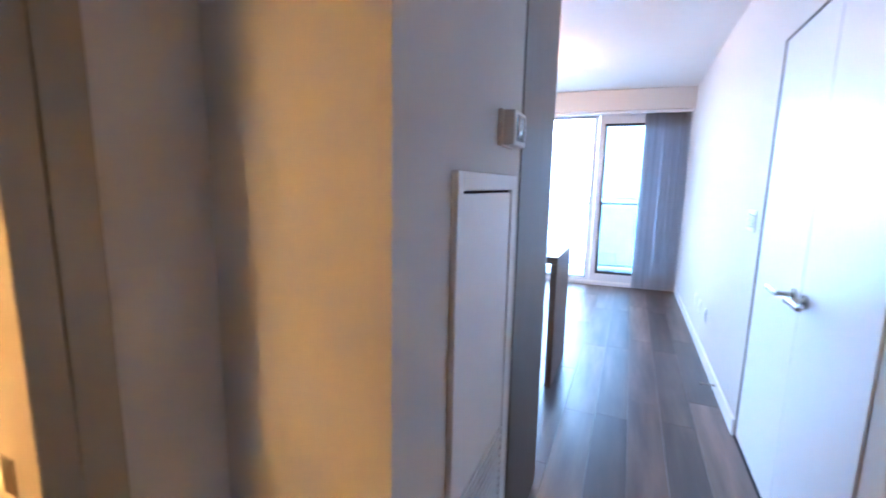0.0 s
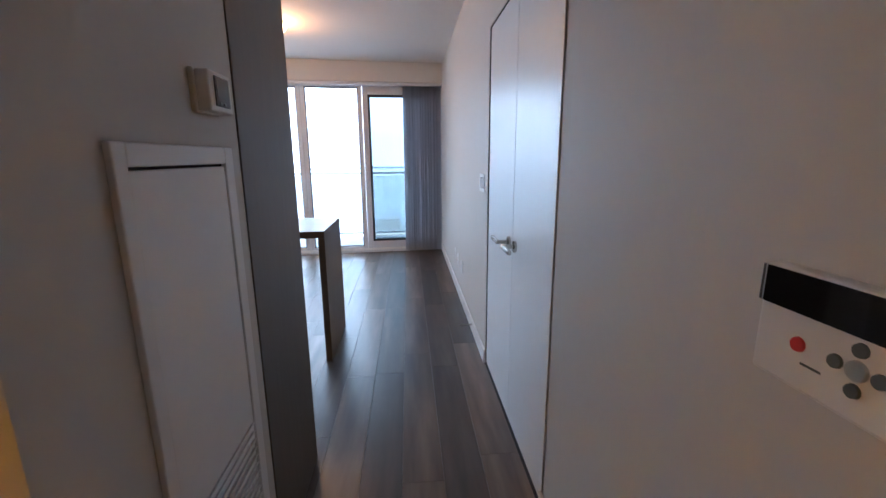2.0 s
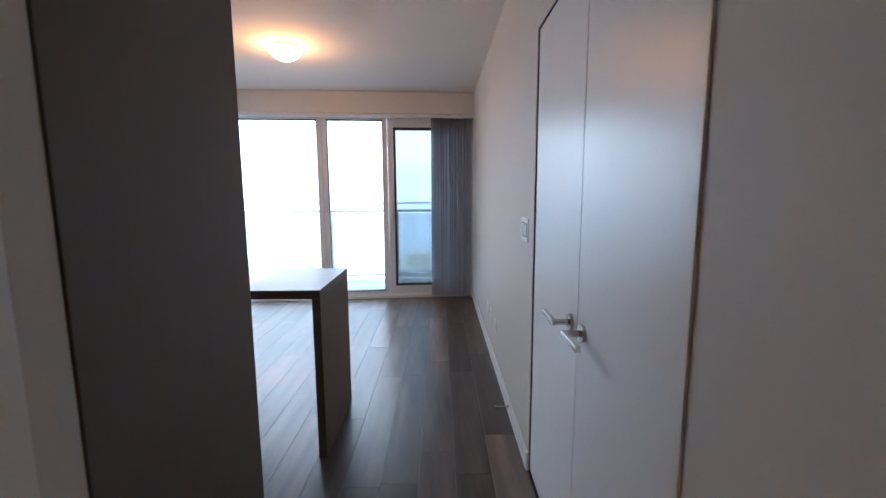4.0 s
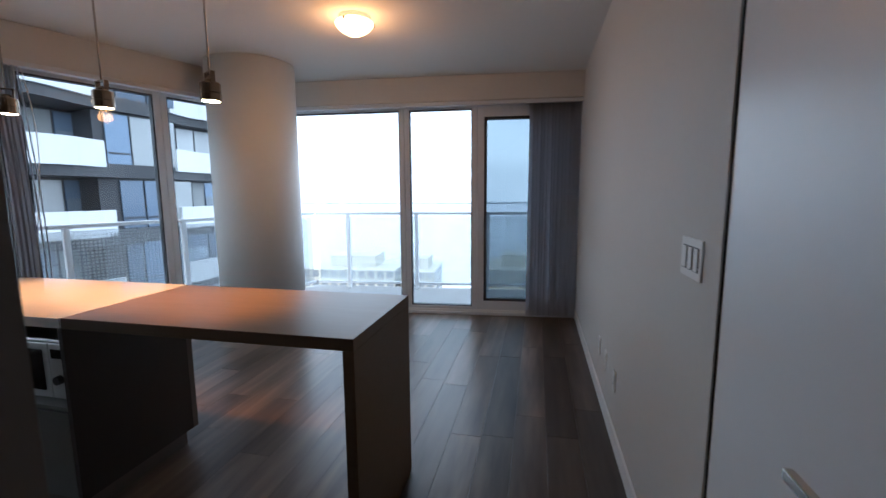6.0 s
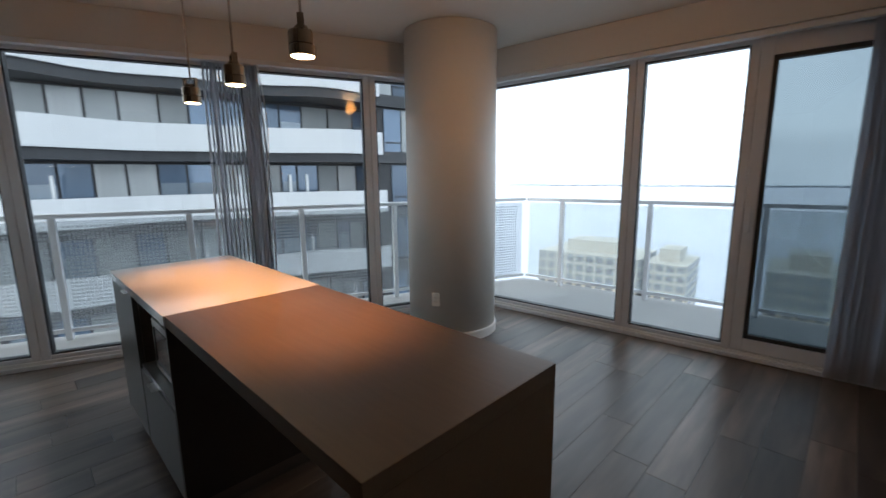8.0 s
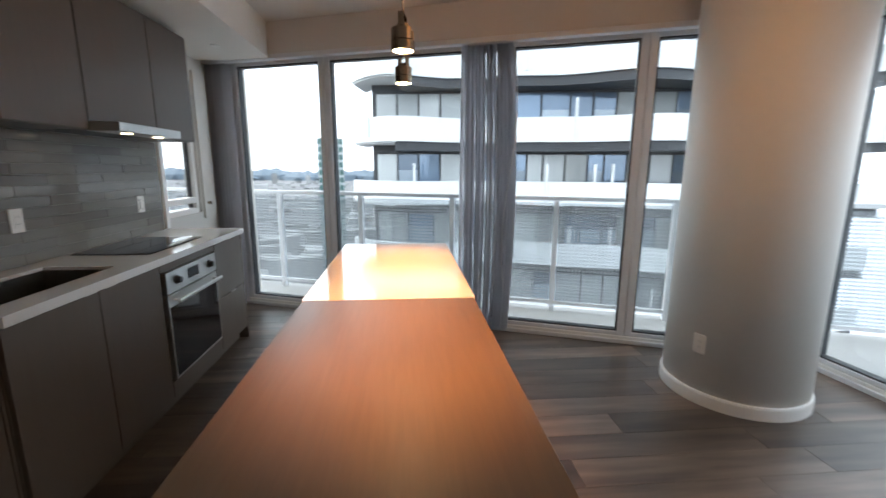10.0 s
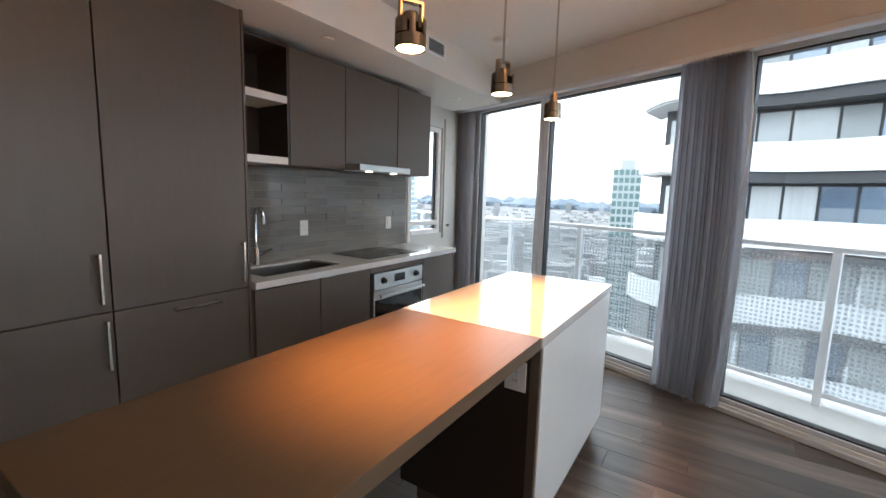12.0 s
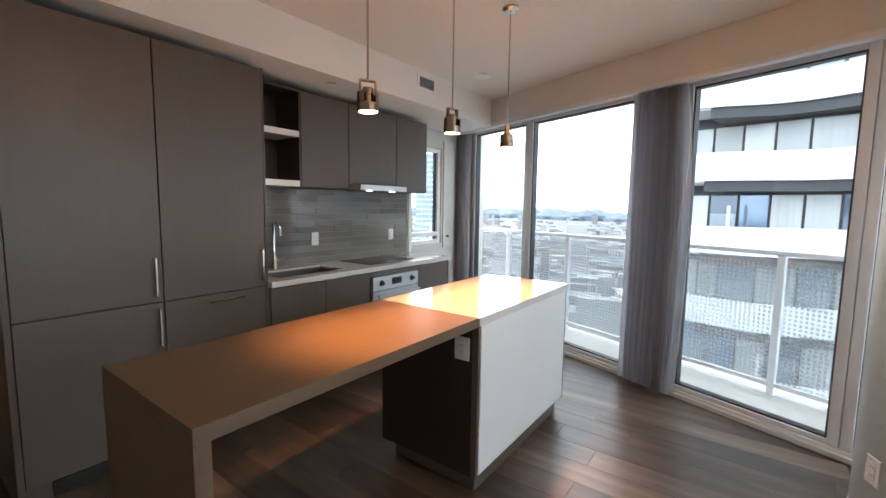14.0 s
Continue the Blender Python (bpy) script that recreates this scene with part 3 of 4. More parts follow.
def bar_handle(parent, a, b, name="handle"):
    """A flat bar pull with two feet; a and b are its ends on the front plane."""
    bm = bmesh.new()
    a, b = Vector(a), Vector(b)
    up = abs(b.z - a.z) > abs(b.x - a.x)
    w = 0.006
    if up:
        box(bm, a.x - w, a.x + w, a.y + 0.024, a.y + 0.034, min(a.z, b.z), max(a.z, b.z), bevel=0.002)
        for z in (min(a.z, b.z) + 0.012, max(a.z, b.z) - 0.012):
            box(bm, a.x - w, a.x + w, a.y - 0.001, a.y + 0.026, z - 0.006, z + 0.006)
    else:
        box(bm, min(a.x, b.x), max(a.x, b.x), a.y + 0.024, a.y + 0.034, a.z - w, a.z + w, bevel=0.002)
        for x in (min(a.x, b.x) + 0.012, max(a.x, b.x) - 0.012):
            box(bm, x - 0.006, x + 0.006, a.y - 0.001, a.y + 0.026, a.z - w, a.z + w)
    return part(name, bm, M_NICKEL, parent, "brushed nickel bar handle")


def front(name, parent, x0, x1, z0, z1, y=CAB_Y, material=M_TAUPE, label=""):
    """A cabinet front 19 mm thick with a 2 mm joint all round."""
    return boxpart(name, (x0 + 0.003, x1 - 0.003, y - 0.019, y, z0 + 0.003, z1 - 0.003), material, parent, label, bevel=0.0015)


T0, T1, T2 = -0.972, -1.575, -2.185
# tall end panel beside the hall
tagged(boxpart("end_panel", (-0.971, HALL_L + 0.004, 4.402, TALL_Y + 0.002, 0.0, 2.325), M_TAUPE, bevel=0.0015), "tall taupe laminate panel closing the cabinet run", "panel")
fridge = thing("fridge_cabinet", "tall taupe cabinet hiding the fridge", "cabinet")
boxpart("body", (T1 + 0.001, T0 - 0.001, BACK_Y + 0.002, TALL_Y - 0.021, 0.10, 2.29), M_DARKIN, fridge)
d = front("upper_door", fridge, T1, T0, 0.885, 2.288, TALL_Y)
bar_handle(d, (T1 + 0.04, TALL_Y, 0.925), (T1 + 0.04, TALL_Y, 1.135))
d = front("lower_door", fridge, T1, T0, 0.10, 0.885, TALL_Y)
bar_handle(d, (T1 + 0.03, TALL_Y, 0.645), (T1 + 0.03, TALL_Y, 0.855))
boxpart("plinth", (T1 + 0.001, T0 - 0.001, 4.85, 4.90, 0.0, 0.098), M_TAUPE, fridge)
grille = boxpart("grille", (T1 + 0.15, T0 - 0.10, 4.90, 4.925, 0.015, 0.09), M_GAP, fridge, "black ventilation grille")
for k in range(6):
    boxpart("slat", (T1 + 0.155, T0 - 0.105, 4.925, 4.932, 0.02 + k * 0.0115, 0.026 + k * 0.0115), M_BLACK, grille)
pantry = thing("dishwasher_cabinet", "tall taupe cabinet with a door above a panelled dishwasher", "cabinet")
boxpart("body", (T2 + 0.001, T1 - 0.001, BACK_Y + 0.002, TALL_Y - 0.021, 0.10, 2.29), M_DARKIN, pantry)
d = front("upper_door", pantry, T2, T1, 0.885, 2.288, TALL_Y)
bar_handle(d, (T2 + 0.035, TALL_Y, 0.925), (T2 + 0.035, TALL_Y, 1.135))
d = front("dishwasher_front", pantry, T2, T1, 0.10, 0.885, TALL_Y)
bar_handle(d, (T1 - 0.225, TALL_Y, 0.846), (T1 - 0.445, TALL_Y, 0.846))
boxpart("plinth", (T2 + 0.001, T1 - 0.001, 4.85, 4.90, 0.0, 0.098), M_TAUPE, pantry)
tagged(boxpart("filler_panel", (T2 - 0.014, T2 - 0.001, BACK_Y + 0.002, TALL_Y + 0.001, 0.0, 2.29), M_TAUPE, bevel=0.001), "narrow taupe end panel of the tall cabinets", "panel")

# base units
C0 = -2.20
C1, C2, CE = -3.108, -3.758, -4.25


def tab_pull(parent, x, z, y=CAB_Y, material=None):
    boxpart("pull", (x - 0.035, x + 0.035, y - 0.012, y + 0.014, z, z + 0.004), material or M_STEEL, parent, "thin metal edge pull", bevel=0.001)


sink_unit = thing("sink_cabinet", "taupe base cabinet below the sink", "cabinet")
for n, dd in (("left_side", (C0 - 0.018, C0, BACK_Y + 0.002, CAB_Y - 0.021, 0.10, 0.868)), ("right_side", (C1, C1 + 0.018, BACK_Y + 0.002, CAB_Y - 0.021, 0.10, 0.868)),
              ("bottom", (C1 + 0.018, C0 - 0.018, BACK_Y + 0.002, CAB_Y - 0.021, 0.10, 0.118))):
    boxpart(n, dd, M_TAUPE, sink_unit)
mid = (C0 + C1) / 2
d = front("door", sink_unit, mid, C0, 0.10, 0.865)
tab_pull(d, mid + 0.06, 0.866)
d = front("door", sink_unit, C1, mid, 0.10, 0.865)
tab_pull(d, mid - 0.06, 0.866)
boxpart("plinth", (C1, C0, 4.88, 4.90, 0.0, 0.098), M_TAUPE, sink_unit)

oven_unit = thing("oven_cabinet", "taupe base cabinet housing a steel oven", "cabinet")
boxpart("body", (C2 + 0.001, C1 - 0.001, BACK_Y + 0.002, CAB_Y - 0.05, 0.10, 0.868), M_TAUPE, oven_unit)
front("top_strip", oven_unit, C2, C1, 0.82, 0.865)
front("bottom_drawer", oven_unit, C2, C1, 0.10, 0.195)
boxpart("plinth", (C2, C1, 4.88, 4.90, 0.0, 0.098), M_TAUPE, oven_unit)
oven = thing("oven", "built-in steel oven with black glass door", "oven")
O0, O1 = C2 + 0.025, C1 - 0.025
boxpart("control_panel", (O0, O1, CAB_Y - 0.045, CAB_Y + 0.014, 0.695, 0.818), M_STEEL, oven, "brushed steel control panel", bevel=0.003)
boxpart("display", (O0 + 0.24, O0 + 0.37, CAB_Y + 0.014, CAB_Y + 0.016, 0.732, 0.792), M_BLACKGL, oven, "black display")
for kx in (O0 + 0.10, O1 - 0.10):
    bm = bmesh.new()
    tube(bm, (kx, CAB_Y + 0.0135, 0.760), (kx, CAB_Y + 0.018, 0.760), 0.026, seg=28)
    tube(bm, (kx, CAB_Y + 0.018, 0.760), (kx, CAB_Y + 0.042, 0.760), 0.019, 0.017, seg=28)
    part("knob", bm, M_BLACK, oven, "black rotary knob")
door = boxpart("door", (O0, O1, CAB_Y - 0.045, CAB_Y + 0.012, 0.20, 0.688), M_STEEL, oven, "steel door with black glass", bevel=0.003)
boxpart("glass", (O0 + 0.012, O1 - 0.012, CAB_Y + 0.012, CAB_Y + 0.015, 0.215, 0.62), M_BLACKGL, door, bevel=0.001)
bm = bmesh.new()
tube(bm, (O0 + 0.03, CAB_Y + 0.055, 0.653), (O1 - 0.03, CAB_Y + 0.055, 0.653), 0.011, seg=20)
for hx in (O0 + 0.06, O1 - 0.06):
    tube(bm, (hx, CAB_Y + 0.011, 0.653), (hx, CAB_Y + 0.055, 0.653), 0.007, seg=12)
part("handle", bm, M_STEEL, door, "steel bar handle")

end_unit = thing("drawer_cabinet", "narrow taupe drawer cabinet at the counter's end", "cabinet")
boxpart("body", (CE + 0.019, C2 - 0.001, BACK_Y + 0.002, CAB_Y - 0.021, 0.10, 0.868), M_TAUPE, end_unit)
d = front("drawer", end_unit, CE + 0.018, C2, 0.47, 0.865)
tab_pull(d, (CE + C2) / 2, 0.866)
d = front("drawer", end_unit, CE + 0.018, C2, 0.10, 0.47)
tab_pull(d, (CE + C2) / 2, 0.470)
boxpart("side", (CE, CE + 0.018, BACK_Y + 0.002, CAB_Y, 0.0, 0.868), M_TAUPE, end_unit)
boxpart("plinth", (CE + 0.019, C2, 4.88, 4.90, 0.0, 0.098), M_TAUPE, end_unit)

# worktop with the sink cut-out
SX0, SX1, SY0, SY1 = -2.93, -2.33, 4.54, 4.87
bm = bmesh.new()
WY = CAB_Y + 0.018
for dd in ((C0 + 0.0, SX1, BACK_Y + 0.002, WY), (SX0, CE - 0.012, BACK_Y + 0.002, WY), (SX1, SX0, BACK_Y + 0.002, SY0), (SX1, SX0, SY1, WY)):
    box(bm, min(dd[:2]), max(dd[:2]), dd[2], dd[3], 0.871, 0.91)
bmesh.ops.remove_doubles(bm, verts=bm.verts, dist=1e-5)
tagged(part("worktop", bm, M_QUARTZ), "white quartz kitchen worktop with a sink cut-out", "worktop")
sink = thing("sink", "dark steel undermount sink set in the worktop", "sink")
bm = bmesh.new()
box(bm, SX0 + 0.002, SX0 + 0.006, SY0 + 0.002, SY1 - 0.002, 0.69, 0.896)
box(bm, SX1 - 0.006, SX1 - 0.002, SY0 + 0.002, SY1 - 0.002, 0.69, 0.896)
box(bm, SX0 + 0.006, SX1 - 0.006, SY0 + 0.002, SY0 + 0.006, 0.69, 0.896)
box(bm, SX0 + 0.006, SX1 - 0.006, SY1 - 0.006, SY1 - 0.002, 0.69, 0.896)
box(bm, SX0 + 0.006, SX1 - 0.006, SY0 + 0.006, SY1 - 0.006, 0.686, 0.692)
part("bowl", bm, M_SINK, sink)
bm = bmesh.new()
lathe(bm, [(0.0, 0.006), (0.03, 0.006), (0.042, 0.003), (0.044, 0.0)], at=(-2.63, 4.70, 0.692))
part("drain", bm, M_STEEL, sink, "steel drain")

fa = thing("faucet", "tall chrome gooseneck kitchen faucet", "faucet", Matrix.Translation((-2.53, 4.49, 0.91)))
bm = bmesh.new()
lathe(bm, [(0.028, 0.0), (0.028, 0.008), (0.022, 0.012), (0.020, 0.10), (0.014, 0.11), (0.0125, 0.12)], seg=24)
part("base", bm, M_CHROME, fa, smooth=True)
bm = bmesh.new()
pts = [Vector((0, 0, 0.11)), Vector((0, 0, 0.335))] + [Vector((0, 0.042 - 0.042 * math.cos(a), 0.335 + 0.042 * math.sin(a))) for a in [math.pi * k / 12 for k in range(1, 13)]] + [Vector((0, 0.084, 0.31))]
sweep(bm, pts, 0.0115, 14)
tube(bm, (0, 0.084, 0.325), (0, 0.084, 0.275), 0.0145, seg=16)
part("spout", bm, M_CHROME, fa)
bm = bmesh.new()
tube(bm, (-0.018, 0, 0.07), (-0.04, 0, 0.07), 0.014, seg=16)
tube(bm, (-0.036, 0, 0.072), (-0.11, 0.01, 0.095), 0.006, seg=12)
part("lever", bm, M_CHROME, fa)

hob = thing("cooktop", "black glass induction cooktop set on the worktop", "cooktop")
boxpart("glass", (-3.80, -3.20, 4.47, 4.88, 0.911, 0.917), M_BLACKGL, hob, bevel=0.002)
boxpart("touch_panel", (-3.56, -3.44, 4.835, 4.865, 0.9171, 0.9175), M_GREYP, hob, "printed touch controls")

# wall units
UY = 4.73
UB, UT = 1.565, 2.285
shelf = thing("open_shelf_unit", "dark open shelf cubby with white shelf edges", "shelf")
S0, S1 = -2.203, -2.628
boxpart("back", (S1, S0, BACK_Y + 0.002, BACK_Y + 0.014, UB, UT), M_DARKIN, shelf)
boxpart("left_side", (S0 - 0.016, S0, BACK_Y + 0.014, UY, UB, UT), M_DARKIN, shelf)
boxpart("right_side", (S1, S1 + 0.016, BACK_Y + 0.014, UY, UB, UT), M_DARKIN, shelf)
boxpart("top", (S1 + 0.016, S0 - 0.016, BACK_Y + 0.014, UY, UT - 0.018, UT), M_DARKIN, shelf)
for z in (1.565, 1.935):
    boxpart("shelf_board", (S1 + 0.016, S0 - 0.016, BACK_Y + 0.014, UY + 0.002, z, z + 0.045), M_WHITE, shelf, "white shelf board", bevel=0.002)
for k, (a, b) in enumerate(((-3.10, -2.630), (-3.69, -3.102), (-4.165, -3.692))):
    u = thing("wall_cabinet", "taupe wall cabinet with a plain flush door", "cabinet", group="kitchen wall cabinets")
    boxpart("body", (a + 0.001, b - 0.001, BACK_Y + 0.002, UY - 0.021, UB + (0.05 if k == 1 else 0), UT), M_TAUPE, u)
    front("door", u, a, b, UB + (0.045 if k == 1 else 0), UT, UY)

hood = thing("range_hood", "slim steel pull-out range hood under the cabinet", "range hood")
boxpart("body", (-3.68, -3.112, BACK_Y + 0.005, UY - 0.022, UB, UB + 0.048), M_BLACK, hood, "dark hood body")
boxpart("visor", (-3.688, -3.104, UY - 0.02, 4.87, UB - 0.004, UB + 0.042), M_STEEL, hood, "steel pull-out visor", bevel=0.003)
for hx in (-3.27, -3.56):
    bm = bmesh.new()
    tube(bm, (hx, 4.80, UB - 0.0045), (hx, 4.80, UB - 0.008), 0.026, seg=24)
    part("led", bm, M_HOODLED, hood, "lit round lamp")

wall_plate("wall_outlet", "white outlet on the grey tiled backsplash", "outlet", pose(-2.963, BACK_Y + 0.012, 1.13), 0.072, 0.115, 1, False)
wall_plate("wall_outlet", "white rocker plate on the grey tiled backsplash", "outlet", pose(-3.93, BACK_Y + 0.012, 1.13), 0.072, 0.115, 1, True)

# narrow cream panel with a latch between the small window and the angled facade
latch = thing("window_latch_panel", "narrow cream jamb panel with a small dark latch", "window jamb", kind="structure")
boxpart("jamb", (-5.10, -4.87, BACK_Y + 0.001, BACK_Y + 0.022, 0.92, 2.22), M_WALL, latch, bevel=0.002)
bm = bmesh.new()
tube(bm, (-4.93, BACK_Y + 0.0215, 1.06), (-4.93, BACK_Y + 0.05, 1.06), 0.012, 0.016, seg=20)
part("latch", bm, M_BRONZE, latch, "small dark metal latch")

# ---- drop ceiling fittings ----
vent = thing("ceiling_vent", "white framed air vent with dark slats", "vent", pose(-3.685, 5.10, 2.520, 0, 0, 0))
for n, dd in (("left_frame", (-0.135, -0.105, 0, 0.008, -0.062, 0.062)), ("right_frame", (0.105, 0.135, 0, 0.008, -0.062, 0.062)),
              ("top_frame", (-0.105, 0.105, 0, 0.008, 0.045, 0.062)), ("bottom_frame", (-0.105, 0.105, 0, 0.008, -0.062, -0.045))):
    boxpart(n, dd, M_TRIM, vent, bevel=0.001)
boxpart("backing", (-0.105, 0.105, 0.0005, 0.002, -0.045, 0.045), M_GAP, vent)
for k in range(5):
    bm = bmesh.new()
    box(bm, -0.105, 0.105, -0.006, 0.006, -0.0012, 0.0012, m=pose(0, 0.006, -0.036 + k * 0.018, -35))
    part("slat", bm, M_STEEL, vent)


def ceiling_disc(name, label, category, at, r, h):
    bm = bmesh.new()
    lathe(bm, [(r, 0.0), (r, -h * 0.55), (r * 0.9, -h * 0.8), (r * 0.55, -h), (0.0, -h)], at=at, seg=32)
    return tagged(part(name, bm, M_PLASTIC, smooth=True), label, category)


ceiling_disc("smoke_detector", "round white smoke detector on the ceiling", "smoke detector", (-4.03, 5.47, CEIL), 0.06, 0.035)
ceiling_disc("sprinkler_cover", "round white sprinkler cover on the drop ceiling", "sprinkler", (-2.76, 4.93, 2.33), 0.04, 0.01)
ceiling_disc("sprinkler_cover", "round white sprinkler cover on the drop ceiling", "sprinkler", (-4.50, 4.80, 2.33), 0.035, 0.01)
bm = bmesh.new()
lathe(bm, [(0.03, 0.0), (0.03, 0.006), (0.02, 0.012), (0.0, 0.012)], seg=24)
ob = part("wall_sensor", bm, M_PLASTIC)
ob.matrix_world = pose(-4.62, 5.10, 2.47, -90)
tagged(ob, "small round white cover on the drop ceiling face", "sensor")

# flush ceiling lamp
cl_lamp = thing("ceiling_lamp", "flush ceiling lamp with a lit frosted glass bowl", "ceiling lamp", Matrix.Translation((-1.72, 7.56, CEIL)))
bm = bmesh.new()
lathe(bm, [(0.11, 0.0), (0.11, -0.03), (0.0, -0.03)], seg=40)
part("base", bm, M_PLASTIC, cl_lamp)
bm = bmesh.new()
lathe(bm, [(0.132, -0.045), (0.128, -0.06), (0.108, -0.085), (0.078, -0.105), (0.04, -0.123), (0.0, -0.125)], seg=48)
bw = part("bowl", bm, M_BOWL, cl_lamp, "lit frosted glass bowl", smooth=True)
bw.visible_shadow = False
for a in (0.4, 2.5, 4.6):
    bm = bmesh.new()
    x, y = 0.13 * math.cos(a), 0.13 * math.sin(a)
    tube(bm, (0.8 * x, 0.8 * y, -0.02), (x * 1.02, y * 1.02, -0.045), 0.004)
    tube(bm, (x * 1.04, y * 1.04, -0.04), (x * 1.04, y * 1.04, -0.062), 0.008)
    part("clip", bm, M_NICKEL, cl_lamp)

# pendant lamps over the island
BOT = 1.797


def pendant(m):
    t = thing("pendant_lamp", "nickel pendant spotlight on a thin rod, lit", "pendant lamp", m, "pendants over the island")
    bm = bmesh.new()
    lathe(bm, [(0.0, 0.0), (0.03, 0.0), (0.05, 0.012), (0.05, 0.022), (0.0, 0.022)], at=(0, 0, CEIL - 0.022), seg=28)
    part("canopy", bm, M_NICKEL, t)
    bm = bmesh.new()
    tube(bm, (0, 0, BOT + 0.118), (0, 0, CEIL - 0.02), 0.0045, seg=12)
    part("rod", bm, M_NICKEL, t)
    bm = bmesh.new()
    for sx in (-1, 1):
        box(bm, sx * 0.031 - 0.003, sx * 0.031 + 0.003, -0.010, 0.010, BOT + 0.045, BOT + 0.118)
    box(bm, -0.034, 0.034, -0.010, 0.010, BOT + 0.118, BOT + 0.124)
    part("stirrup", bm, M_BRONZE, t)
    bm = bmesh.new()
    lathe(bm, [(0.0, 0.094), (0.019, 0.094), (0.022, 0.089), (0.022, 0.040), (0.019, 0.036), (0.0, 0.036)], at=(0, 0, BOT), seg=24)
    part("socket", bm, M_BRONZE, t)
    bm = bmesh.new()
    lathe(bm, [(0.036, 0.010), (0.037, 0.003), (0.041, 0.0), (0.043, 0.003), (0.043, 0.032), (0.041, 0.035), (0.037, 0.035), (0.036, 0.030)], at=(0, 0, BOT), seg=32)
    part("rim", bm, M_BRONZE, t)
    # upper half-shell, open on one side so that the socket shows
    bm = bmesh.new()
    n, gap = 26, 0.62
    prev = None
    for k in range(n + 1):
        a = -math.pi / 2 + gap + (2 * math.pi - 2 * gap) * k / n
        ring = [bm.verts.new((r * math.cos(a), r * math.sin(a), BOT + z)) for r, z in ((0.0425, 0.036), (0.0425, 0.074), (0.039, 0.078), (0.038, 0.074), (0.038, 0.036))]
        if prev:
            for s in range(5):
                bm.faces.new((prev[s], prev[(s + 1) % 5], ring[(s + 1) % 5], ring[s]))
        else:
            bm.faces.new(ring)
        prev = ring
    bm.faces.new(prev[::-1])
    part("shade", bm, M_BRONZE, t)
    bm = bmesh.new()
    lathe(bm, [(0.0, 0.003), (0.036, 0.003), (0.036, 0.010), (0.0, 0.010)], at=(0, 0, BOT - 0.001), seg=28)
    part("bulb", bm, M_BULB, t, "glowing bulb face")
    return t


first = pendant(pose(PENDANT_X[0], PENDANT_Y, 0, 0, 0, 150))
for px in PENDANT_X[1:]:
    copy_thing(first, Matrix.Translation((px, PENDANT_Y, 0)) @ pose(0, 0, 0, 0, 0, 215 if px < -2.7 else 170))

# ---- island ----
I0, IS, I1 = -1.040, -2.303, -3.463
IY0, IY1 = 5.905, 6.535
table = thing("island_table", "taupe waterfall table joined to the island", "table")
boxpart("top", (IS + 0.001, I0, IY0, IY1, 0.865, 0.91), M_SLAB, table, "taupe laminate top", bevel=0.0015)
boxpart("leg_panel", (I0 - 0.042, I0, IY0, IY1, 0.0, 0.8645), M_SLAB, table, "taupe upright end panel", bevel=0.0015)
isl = thing("island_cabinet", "kitchen island cabinet with white back and microwave niche", "kitchen island")
boxpart("end_panel", (IS - 0.02, IS, IY0 + 0.0, IY1 - 0.034, 0.10, 0.866), M_DARKEND, isl, "dark brown end panel, deepened for the shade under the table")
boxpart("corner_post", (IS - 0.02, IS, IY1 - 0.033, IY1, 0.10, 0.866), M_TAUPE, isl)
boxpart("far_panel", (I1, I1 + 0.02, IY0, IY1, 0.10, 0.866), M_TAUPE, isl)
boxpart("back_frame", (I1 + 0.02, IS - 0.02, IY1 - 0.03, IY1 - 0.014, 0.10, 0.866), M_TAUPE, isl)
boxpart("back_panel", (I1 + 0.025, IS - 0.022, IY1 - 0.013, IY1 + 0.004, 0.112, 0.868), M_WHITE, isl, "glossy white back panel", bevel=0.002)
boxpart("bottom_panel", (I1 + 0.02, IS - 0.02, IY0 + 0.02, IY1 - 0.03, 0.10, 0.118), M_TAUPE, isl)
boxpart("plinth", (I1 + 0.05, IS - 0.05, IY0 + 0.06, IY1 - 0.035, 0.0, 0.0995), M_TAUPE, isl, "recessed taupe plinth")
NX = -2.925
boxpart("divider", (NX - 0.02, NX, IY0 + 0.02, IY1 - 0.03, 0.118, 0.866), M_TAUPE, isl)
boxpart("niche_floor", (NX, IS - 0.02, IY0 + 0.005, IY1 - 0.03, 0.505, 0.523), M_GREYP, isl)
boxpart("niche_back", (NX, IS - 0.02, IY1 - 0.05, IY1 - 0.032, 0.523, 0.866), M_DARKIN, isl)
d = boxpart("drawer_front", (NX + 0.002, IS - 0.022, IY0 - 0.001, IY0 + 0.018, 0.115, 0.50), M_GREYP, isl, "light grey drawer front", bevel=0.001)
boxpart("pull", (-2.70, -2.60, IY0 - 0.022, IY0 + 0.01, 0.5005, 0.5045), M_STEEL, d, "steel edge pull")
d = boxpart("cupboard_door", (I1 + 0.022, NX - 0.022, IY0 - 0.001, IY0 + 0.018, 0.115, 0.862), M_GREYP, isl, "light grey cupboard door", bevel=0.001)
boxpart("pull", (-3.10, -3.02, IY0 - 0.018, IY0 + 0.01, 0.8625, 0.8655), M_STEEL, d, "steel edge pull")
tagged(boxpart("island_worktop", (I1 - 0.012, IS - 0.001, IY0 - 0.006, IY1 + 0.006, 0.869, 0.91), M_QUARTZ, bevel=0.002), "white quartz worktop on the island cabinet", "worktop")
mw = thing("microwave", "silver microwave oven standing in the island niche", "microwave")
MX0, MX1, MZ0, MZ1 = -2.80, -2.345, 0.5235, 0.79
